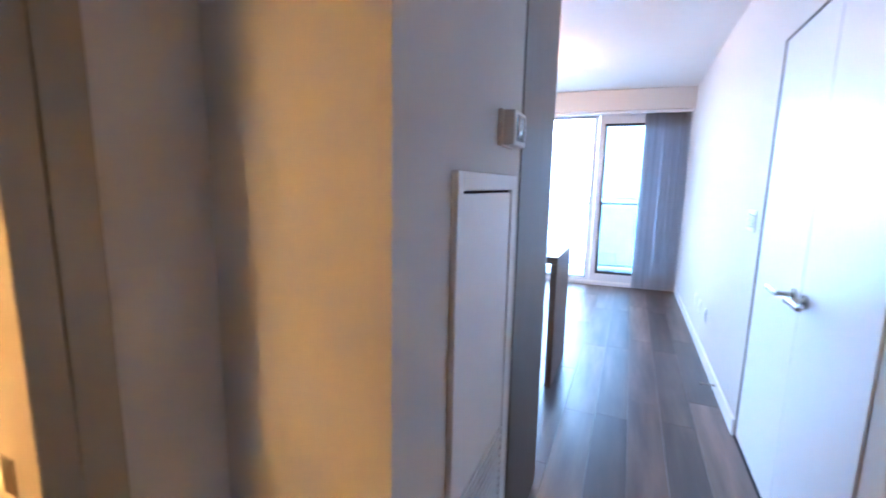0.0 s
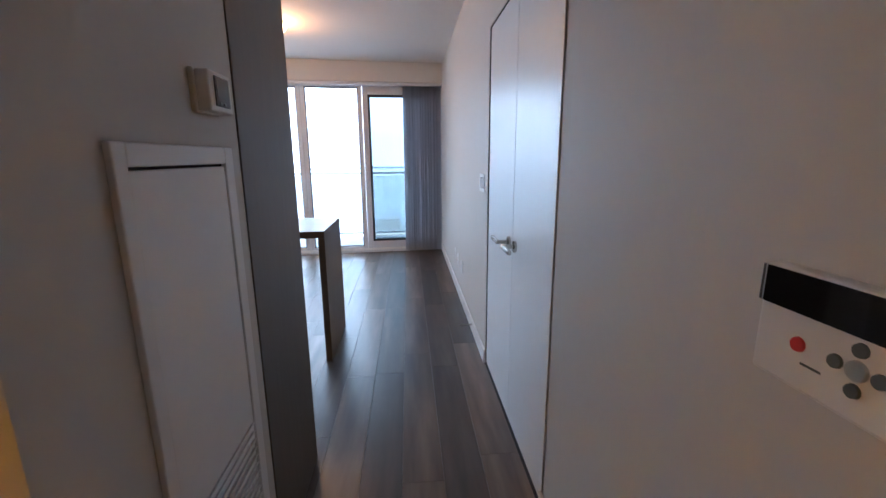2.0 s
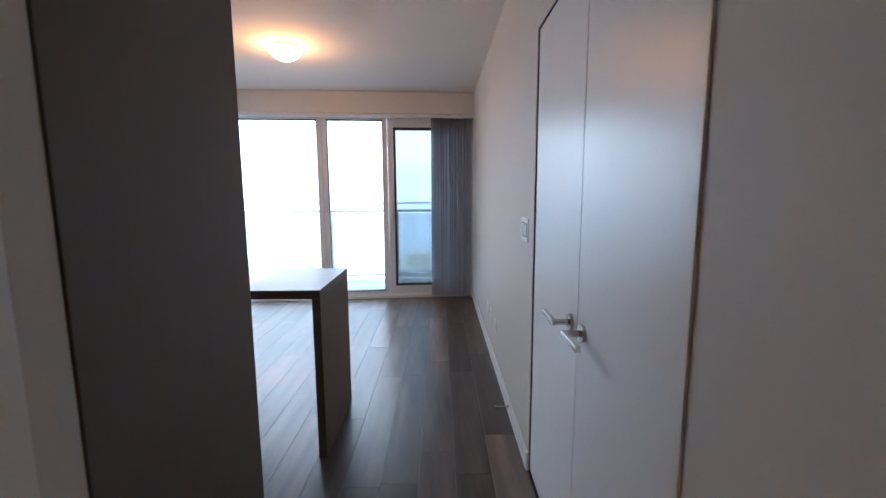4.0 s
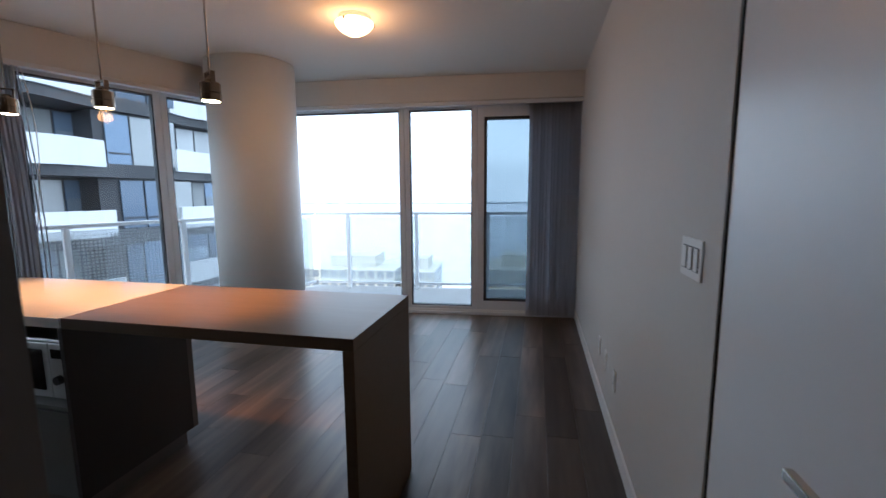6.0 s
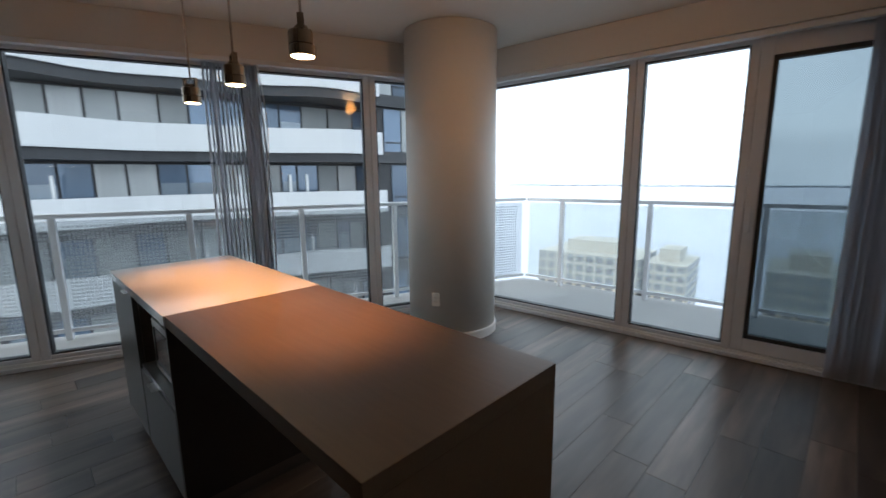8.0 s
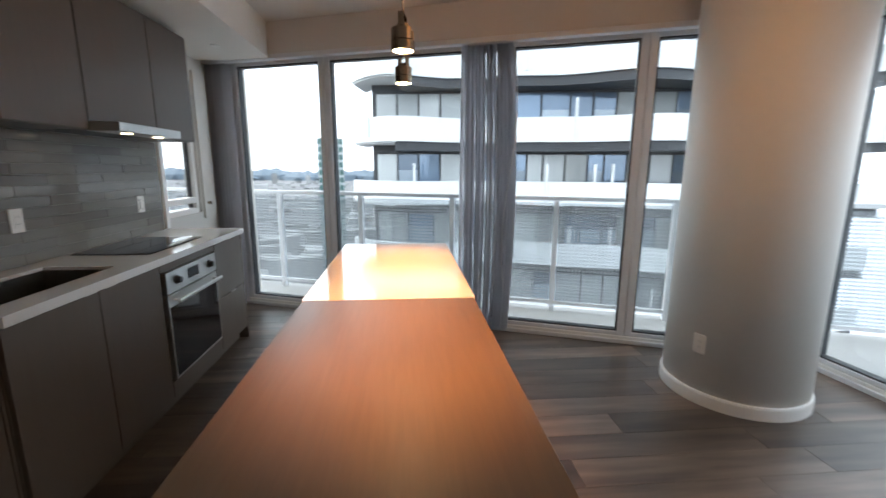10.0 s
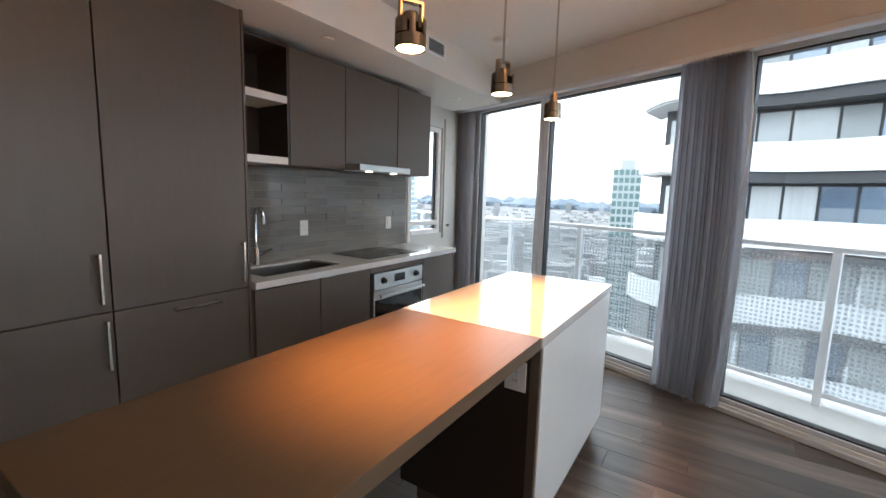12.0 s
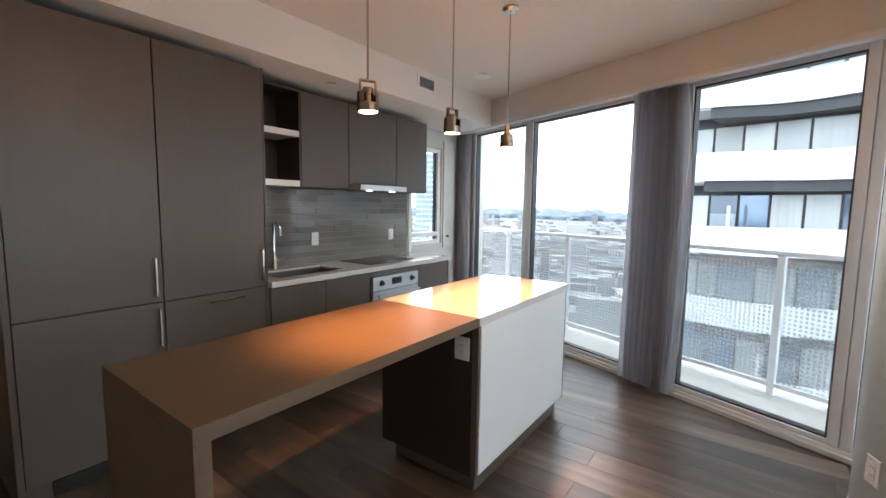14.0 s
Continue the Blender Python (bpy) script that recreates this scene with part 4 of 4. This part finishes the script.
boxpart("case", (MX0, MX1, IY0 + 0.06, IY0 + 0.40, MZ0, MZ1), M_STEEL, mw, bevel=0.006)
boxpart("door_frame", (MX0 + 0.004, MX1 - 0.11, IY0 + 0.042, IY0 + 0.0598, MZ0 + 0.012, MZ1 - 0.01), M_STEEL, mw, bevel=0.004)
boxpart("door_window", (MX0 + 0.035, MX1 - 0.14, IY0 + 0.0385, IY0 + 0.0418, MZ0 + 0.045, MZ1 - 0.04), M_BLACKGL, mw, "black glass window", bevel=0.002)
boxpart("control_panel", (MX1 - 0.106, MX1 - 0.006, IY0 + 0.042, IY0 + 0.0598, MZ0 + 0.012, MZ1 - 0.01), M_STEEL, mw, bevel=0.003)
boxpart("display", (MX1 - 0.092, MX1 - 0.02, IY0 + 0.039, IY0 + 0.0418, MZ1 - 0.075, MZ1 - 0.035), M_BLACKGL, mw, "black display")
bm = bmesh.new()
tube(bm, (MX1 - 0.056, IY0 + 0.0418, MZ0 + 0.10), (MX1 - 0.056, IY0 + 0.022, MZ0 + 0.10), 0.020, 0.018, seg=28)
part("knob", bm, M_BLACK, mw, "round black knob")
wall_plate("island_outlet", "white outlet on the island's dark end panel", "outlet", pose(IS, 6.445, 0.745, 0, 0, -90), 0.085, 0.115, 1, False)
# plate on the column
wall_plate("column_outlet", "white outlet low on the round column", "outlet",
           Matrix.Translation((*COL, 0.372)) @ pose(0, 0, 0, 0, 0, 203) @ Matrix.Translation((0, 0.398, 0)), 0.072, 0.115, 1, False)

# ---- window blinds ----
random.seed(4)


def blind(name, label, m, u0, u1, n, bow=0.0, z0=0.03, swell=0.04, angle=33):
    """Vertical fabric slats hanging from the rail, pushed together so that they overlap like shingles."""
    t = thing(name, label, "blind", m)
    step = (u1 - u0) / n
    for k in range(n):
        c = u0 + (k + 0.5) * step
        turn = radians(angle + random.uniform(-8, 8))
        bm = bmesh.new()
        rows = 10
        lean = random.uniform(-0.008, 0.008)
        prev = None
        for r in range(rows + 1):
            f = r / rows
            z = (HEAD - 0.022) * (1 - f) + (z0 + random.uniform(0, 0.003)) * f
            ring = []
            for s in range(7):
                w = (s / 6 - 0.5) * 0.089
                arc = 0.009 * math.cos(math.pi * (s / 6 - 0.5))
                sway = lean * f + bow * math.sin(math.pi * f * 0.9) * (k / n)
                u = c + w * math.cos(turn) - arc * math.sin(turn) + sway
                v = -0.125 + w * math.sin(turn) + arc * math.cos(turn) - swell * bow * f
                ring.append(bm.verts.new((u, v, z)))
            if prev:
                for s in range(6):
                    bm.faces.new((prev[s], prev[s + 1], ring[s + 1], ring[s]))
            prev = ring
        bmesh.ops.solidify(bm, geom=bm.faces[:], thickness=0.0012)
        part("slat", bm, M_BLIND, t, smooth=True)
    bm = bmesh.new()
    for k in range(n):
        c = u0 + (k + 0.5) * step
        box(bm, c - 0.006, c + 0.006, -0.131, -0.119, HEAD - 0.0225, HEAD - 0.0175)
    part("carrier", bm, M_PLASTIC, t)
    return t


blind("blind_lake", "grey vertical fabric blind stacked beside the long wall", SOUTH, -0.535, -0.045, 13)
angled = blind("blind_angled", "grey vertical fabric blind stacked between two windows", WEST, -1.34, -0.93, 15, 0.05, angle=80)
blind("blind_kitchen", "grey vertical fabric blind stacked at the kitchen end", WEST, W_END - 0.27, W_END + 0.03, 8)
bm = bmesh.new()
cv = [Vector((-0.935 + 0.045 * math.sin(k / 14 * 6.0), -0.15, HEAD - k / 14 * (HEAD - 0.35))) for k in range(15)]
sweep(bm, cv, 0.0035, 8)
part("cord", bm, M_PLASTIC, angled, "white hanging cord")

# ---- balcony ----
def far_line(m, v):
    p, d = m @ Vector((0, v, 0)), m.to_3x3() @ Vector((1, 0, 0))
    return p, d


def meet(a, b):
    (p, d), (q, e) = a, b
    det = d.x * -e.y + e.x * d.y
    s = ((q.x - p.x) * -e.y + e.x * (q.y - p.y)) / det
    return p + d * s


RAIL_W, RAIL_S = 0.71, 1.30
corner = meet(far_line(WEST, RAIL_W), far_line(SOUTH, RAIL_S))
uw = (WEST.inverted() @ corner).x
us = (SOUTH.inverted() @ corner).x
bm = bmesh.new()
wa, wb = WEST @ Vector((-6.0, 0.10, 0)), WEST @ Vector((W_CORNER, 0.10, 0))
sa = SOUTH @ Vector((3.0, 0.10, 0))
oa, oc, ob_ = WEST @ Vector((-6.0, RAIL_W + 0.12, 0)), meet(far_line(WEST, RAIL_W + 0.12), far_line(SOUTH, RAIL_S + 0.12)), SOUTH @ Vector((3.0, RAIL_S + 0.12, 0))
inner = meet(far_line(WEST, 0.10), far_line(SOUTH, 0.10))
prism(bm, [(p.x, p.y) for p in (wa, oa, oc, ob_, sa, inner)], -0.22, -0.03)
tagged(part("balcony_slab", bm, M_CONC), "pale grey concrete balcony slab", "", "", "structure")


def railing(name, m, v, u0, u1, first_post, frit):
    t = thing(name, "aluminium balcony railing with fritted glass panels", "railing", m)
    boxpart("top_rail", (u0, u1, v - 0.03, v + 0.03, 1.085, 1.125), M_ALU, t, bevel=0.005)
    boxpart("bottom_rail", (u0, u1, v - 0.02, v + 0.02, 0.04, 0.075), M_ALU, t)
    u = first_post
    posts = []
    while u < u1:
        if u > u0:
            posts.append(u)
        u += 1.05
    for u in posts:
        boxpart("post", (u - 0.025, u + 0.025, v - 0.028, v + 0.028, -0.03, 1.085), M_ALU, t, bevel=0.003)
    edges = [u0] + posts + [u1]
    for a, b in zip(edges, edges[1:]):
        if b - a > 0.15:
            p = boxpart("glass_panel", (a + 0.03, b - 0.03, v - 0.005, v + 0.005, 0.076, 1.06), M_RAILGLASS if frit else M_RAILMILK, t)
            p.visible_shadow = False
    if not frit:
        return
    # ceramic dots printed on the glass, rows all the way up
    pitch, size = 0.034, 0.0095
    rows = int(0.96 / pitch)
    cols = int((u1 - u0) / pitch)
    lo, hi = frit
    us_ = [u0 + c * pitch for c in range(cols) if lo < u0 + c * pitch < hi and all(abs(u0 + c * pitch - q) > 0.045 for q in posts)]
    verts, faces = [], []
    for u in us_:
        for r in range(rows):
            z = 0.09 + r * pitch
            k = len(verts)
            verts += [(u - size, v - 0.0056, z - size), (u + size, v - 0.0056, z - size), (u + size, v - 0.0056, z + size), (u - size, v - 0.0056, z + size)]
            faces.append((k, k + 1, k + 2, k + 3))
    me = bpy.data.meshes.new("frit_dots")
    me.from_pydata(verts, [], faces)
    me.materials.append(M_FRIT)
    dots = new("frit_dots", me)
    dots.parent = t
    tagged(dots, "white ceramic dot print", kind="stuff")


railing("railing_angled", WEST, RAIL_W, -6.0, uw - 0.03, -0.574 - 5 * 1.05, (-5.0, 2.2))
railing("railing_lake", SOUTH, RAIL_S, us + 0.03, 3.0, -3.12, None)

# ---- ground, lake and islands far below ----
GZ = -90.0
bm = bmesh.new()
prism(bm, [(-4500, -4500), (4500, -4500), (4500, 4500), (-4500, 4500)], GZ - 2, GZ)
tagged(part("ground", bm, M_LAND), "grey-brown city ground far below", "", "", "structure")
bm = bmesh.new()
prism(bm, [(-4400, 260), (-900, 240), (-120, 172), (4400, 172), (4400, 4400), (-4400, 4400)], GZ + 0.3, GZ + 0.8)
tagged(part("water", bm, M_WATER), "pale blue-grey lake water", "", "", "structure")
random.seed(9)
bm = bmesh.new()
for k in range(60):
    x = -2600 + k * 48 + random.uniform(-16, 16)
    tube_r = random.uniform(35, 80)
    bmesh.ops.create_icosphere(bm, subdivisions=1, radius=1.0, matrix=Matrix.Translation((x, 3700 + 60 * math.sin(k * 0.4), GZ + 2)) @ Matrix.Diagonal((tube_r, tube_r, random.uniform(5, 9), 1)))
tagged(part("wooded_island", bm, M_ISLE_HAZE), "low dark wooded island across the lake, coloured hazy blue", "island", kind="stuff")
bm = bmesh.new()
for k in range(150):
    x, y = -4300 + random.uniform(0, 1200), random.uniform(-4000, 1200)
    bmesh.ops.create_icosphere(bm, subdivisions=1, radius=1.0, matrix=Matrix.Translation((x, y, GZ)) @ Matrix.Diagonal((random.uniform(90, 200), random.uniform(90, 200), random.uniform(45, 92), 1)))
tagged(part("far_hills", bm, M_ISLE_HAZE), "dark wooded rise on the horizon, coloured hazy blue", "hills", kind="stuff")

# low city blocks
bm = bmesh.new()
for k in range(1500):
    d = 160 + 2600 * random.random() ** 1.6
    a = radians(random.uniform(60, 175))
    x, y = -d * math.sin(a), d * math.cos(a)
    if y > 110:
        continue
    w, l = random.uniform(8, 28), random.uniform(8, 40)
    h = random.uniform(4, 14) if random.random() < 0.9 else random.uniform(25, 60)
    r = bmesh.ops.create_cube(bm, size=1.0, matrix=Matrix.Translation((x, y, GZ + h / 2)) @ Matrix.Rotation(0.3, 4, 'Z') @ Matrix.Diagonal((w, l, h, 1)))
tagged(part("city_blocks", bm, M_CITY), "low grey city blocks spreading to the horizon", "city", kind="stuff")
bm = bmesh.new()
for k in range(5):
    box(bm, -1500, 1500, -7, 7, GZ + 0.05, GZ + 0.5, m=pose(-230 - k * 190, -60, 0, 0, 0, 70 + k * 5))
tagged(part("road", bm, M_ROAD), "pale asphalt roads below", "", "", "structure")

# ---- neighbouring tower with white curved balconies ----
tower = thing("apartment_tower", "apartment tower with curved white balconies and dark glazing", "building",
              Matrix.Translation((-20.5, 11.0, 0)) @ Matrix.Rotation(radians(-10), 4, 'Z') @ Matrix.Translation((20.5, -11.0, 0)))
TX, TY0, TY1 = -20.5, 3.2, 28.0
STOREY, BASE = 2.95, -0.14


def bulge(y, level):
    """How far the balcony edge swings out at y."""
    k = (y - TY0) / (TY1 - TY0)
    edge = max(0.0, 1 - (y - TY0) / 3.0) ** 2 * 2.2
    return 0.7 * math.sin(y * 0.42 + level * 0.25) + 0.25 * math.sin(y * 1.1 + level) - edge


def ribbon(y0, y1, level, depth, z0, z1, off=0.0):
    bm = bmesh.new()
    n = max(2, int((y1 - y0) / 0.6))
    prev = None
    for k in range(n + 1):
        y = y0 + (y1 - y0) * k / n
        x = TX + bulge(y, level) + off
        ring = [bm.verts.new((x, y, z0)), bm.verts.new((x, y, z1)), bm.verts.new((x - depth, y, z1)), bm.verts.new((x - depth, y, z0))]
        if prev:
            for s in range(4):
                bm.faces.new((prev[s], prev[(s + 1) % 4], ring[(s + 1) % 4], ring[s]))
        else:
            bm.faces.new(ring)
        prev = ring
    bm.faces.new(prev[::-1])
    return bm


boxpart("core", (TX - 14, TX - 1.9, TY0 + 1.0, TY1 - 0.5, -60, 24), M_TOWERDARK, tower)
pane_meshes = {}
random.seed(21)
BAYS = ((19.8, 23.4),)


def in_bay(y):
    return any(a - 0.2 < y < b for a, b in BAYS)


for level in range(-8, 6):
    z = BASE + level * STOREY
    for a, b in ((TY0, 19.8), (23.4, TY1)):
        part("balcony_parapet", ribbon(a, b, level, 0.16, z - 0.20, z + 0.92), M_TOWERWHITE, tower, "white balcony parapet")
    # slab takes a near-black colour: dark fascia plus painted shade of the recess
    part("balcony_floor", ribbon(TY0 + 2.6, TY1, level, 1.9, z - 0.62, z - 0.02, -0.17), M_TOWERDARK, tower, "balcony slab coloured dark for its fascia and the recess shade")
    part("soffit", ribbon(TY0 + 0.1, TY0 + 2.6, level, 2.4, z - 0.27, z - 0.10, -0.17), M_TOWERWHITE, tower, "pale soffit at the balcony's rounded end")
    y = TY0 + 1.2
    while y < TY1 - 0.9:
        w = random.choice((0.8, 1.1, 1.1, 1.4))
        kind = random.random()
        bay = in_bay(y)
        material, tag = (M_TOWERGLASS, "g") if kind < (0.8 if bay else 0.55) else ((M_TOWERCURT, "c") if kind < 0.8 else (M_TOWERGREY, "p"))
        key = (w, tag)
        if key not in pane_meshes:
            bm = bmesh.new()
            box(bm, -0.03, 0.03, 0.05, w - 0.05, 0.0, 2.22)
            pane_meshes[key] = mesh_of(bm, "window_pane", material)
        ob = new("window_pane", pane_meshes[key])
        ob.parent = tower
        ob.location = (TX - 0.34 if bay else TX - 1.86, y, z)
        if tag == "g" and not bay:
            # pale sheet painting the facing balconies' reflection over the lower part of the window
            low = (w, "low")
            if low not in pane_meshes:
                bm = bmesh.new()
                box(bm, 0.034, 0.05, 0.07, w - 0.07, 0.0, 1.42)
                pane_meshes[low] = mesh_of(bm, "guard_pane", M_TOWERREFLECT)
            if random.random() < 0.75:
                reflection = new("guard_pane", pane_meshes[low])
                reflection.parent = tower
                reflection.location = (TX - 1.86, y, z)
        if bay and tag == "g":
            boxpart("vent_sash", (TX - 0.30, TX - 0.27, y + 0.1, y + w - 0.1, z + 0.45, z + 0.52), M_TOWERDARK, tower)
        if not bay and random.random() < 0.1:
            boxpart("divider_post", (TX - 0.35, TX - 0.2, y - 0.05, y + 0.05, z, z + 1.75), M_TOWERWHITE, tower, "white balcony divider post")
        y += w
    for a, b in BAYS:
        boxpart("bay_wall", (TX - 1.8, TX - 0.40, a, b, z - 0.02, z + STOREY - 0.64), M_TOWERDARK, tower, "dark framed bay between the balconies")


def block(name, label, x, y, z0, z1, w, l, turn, wall, win, storey=3.2, bay=3.0, sill=0.7, top=0.4):
    """A distant building with storeys of real window panes."""
    b = thing(name, label, "building", pose(x, y, 0, 0, 0, turn))
    bm = bmesh.new()
    box(bm, -w / 2, w / 2, -l / 2, l / 2, z0, z1)
    box(bm, -w / 4, w / 4, -l / 4, l / 4, z1, z1 + 4)
    part("wall", bm, wall, b)
    bm = bmesh.new()
    z = z1 - storey
    while z > max(z0, z1 - 26 * storey):
        for side in (1, -1):
            for k in range(int(l / bay)):
                c = -l / 2 + (k + 0.5) * l / int(l / bay)
                box(bm, side * w / 2 - 0.1, side * w / 2 + 0.12, c - bay * 0.36, c + bay * 0.36, z + sill, z + storey - top)
            for k in range(int(w / bay)):
                c = -w / 2 + (k + 0.5) * w / int(w / bay)
                box(bm, c - bay * 0.36, c + bay * 0.36, side * l / 2 - 0.1, side * l / 2 + 0.12, z + sill, z + storey - top)
        z -= storey
    p = part("windows", bm, win, b)
    p["kind"] = "stuff"
    return b


block("green_glass_tower", "green glass and stone apartment tower beyond the neighbour", -199, -27, GZ, 14, 11, 11, 8, M_TOWERGREY, M_GREENGL, 3.3, 2.2)
block("glass_tower", "pale glass tower seen through the kitchen window", -240, -181, GZ, 34, 16, 16, 30, M_FARGLASS, M_TOWERWHITE, 3.4, 2.4, 2.3, 0.3)
block("harbour_hotel", "beige harbour building with rows of windows", -66, 152, GZ, -25, 34, 24, 5, M_BEIGE, M_FARWIN, 3.4, 3.2)
block("harbour_block", "beige balcony building by the lake", -42, 156, GZ, -26, 12, 22, 5, M_BEIGE, M_FARWIN, 3.0, 3.0)
block("harbour_block", "beige balcony building by the lake", -8, 150, GZ, -23, 16, 24, 5, M_BEIGE, M_FARWIN, 3.0, 3.0)

# ---- backsplash tiles ----
splash = thing("backsplash", "glossy grey stacked backsplash tiles", "backsplash", kind="structure")
boxpart("grout_bed", (-4.195, -2.203, BACK_Y + 0.0005, BACK_Y + 0.006, 0.911, 1.563), M_GROUT, splash)
TW, TH = 0.405, 0.0543
SPL0, SPL1 = -4.195, -2.203
tile_cache = {}
random.seed(12)
for r in range(12):
    x = SPL0 - (TW / 2 if r % 2 else 0.0)
    while x < SPL1 - 0.01:
        a, b = max(x, SPL0), min(x + TW, SPL1)
        key = round(b - a, 3)
        if key not in tile_cache:
            bm = bmesh.new()
            box(bm, 0.0004, key - 0.0004, 0.0, 0.006, 0.0013, TH - 0.0013, bevel=0.0012)
            tile_cache[key] = mesh_of(bm, "tile", M_TILE)
        t = new("tile", tile_cache[key])
        t.parent = splash
        t.matrix_local = pose(a, BACK_Y + 0.0055 + random.uniform(0, 0.0008), 0.912 + r * TH, random.uniform(-0.5, 0.5), 0, random.uniform(-0.35, 0.35))
        x += TW

# ---- floor planks ----
PW, PL = 0.182, 1.22
random.seed(3)


def plank_mesh(length):
    bm = bmesh.new()
    box(bm, 0.0006, PW - 0.0006, 0.0008, length - 0.0008, -0.0118, 0.0, bevel=0.0009)
    return mesh_of(bm, "plank", M_PLANK)


plank_cache = {}


def south_y(x):
    return 9.50 + x * 0.085


x = -0.002 - PW
while x > -5.3:
    y = 1.6 - random.uniform(0.1, PL)
    xm = x + PW / 2
    # rows end at the angled facade or at the lake windows
    y_hi = south_y(xm) if xm > -3.47 else 8.03 + (xm + 3.93) / 0.385
    while y < y_hi:
        a, b = max(y, 1.6), min(y + PL, y_hi)
        if b - a > 0.04:
            key = round(b - a, 3)
            if key not in plank_cache:
                plank_cache[key] = plank_mesh(key)
            o = new("plank", plank_cache[key])
            o.parent = floor
            o.location = (x, a, 0.0)
        y += PL
    x -= PW
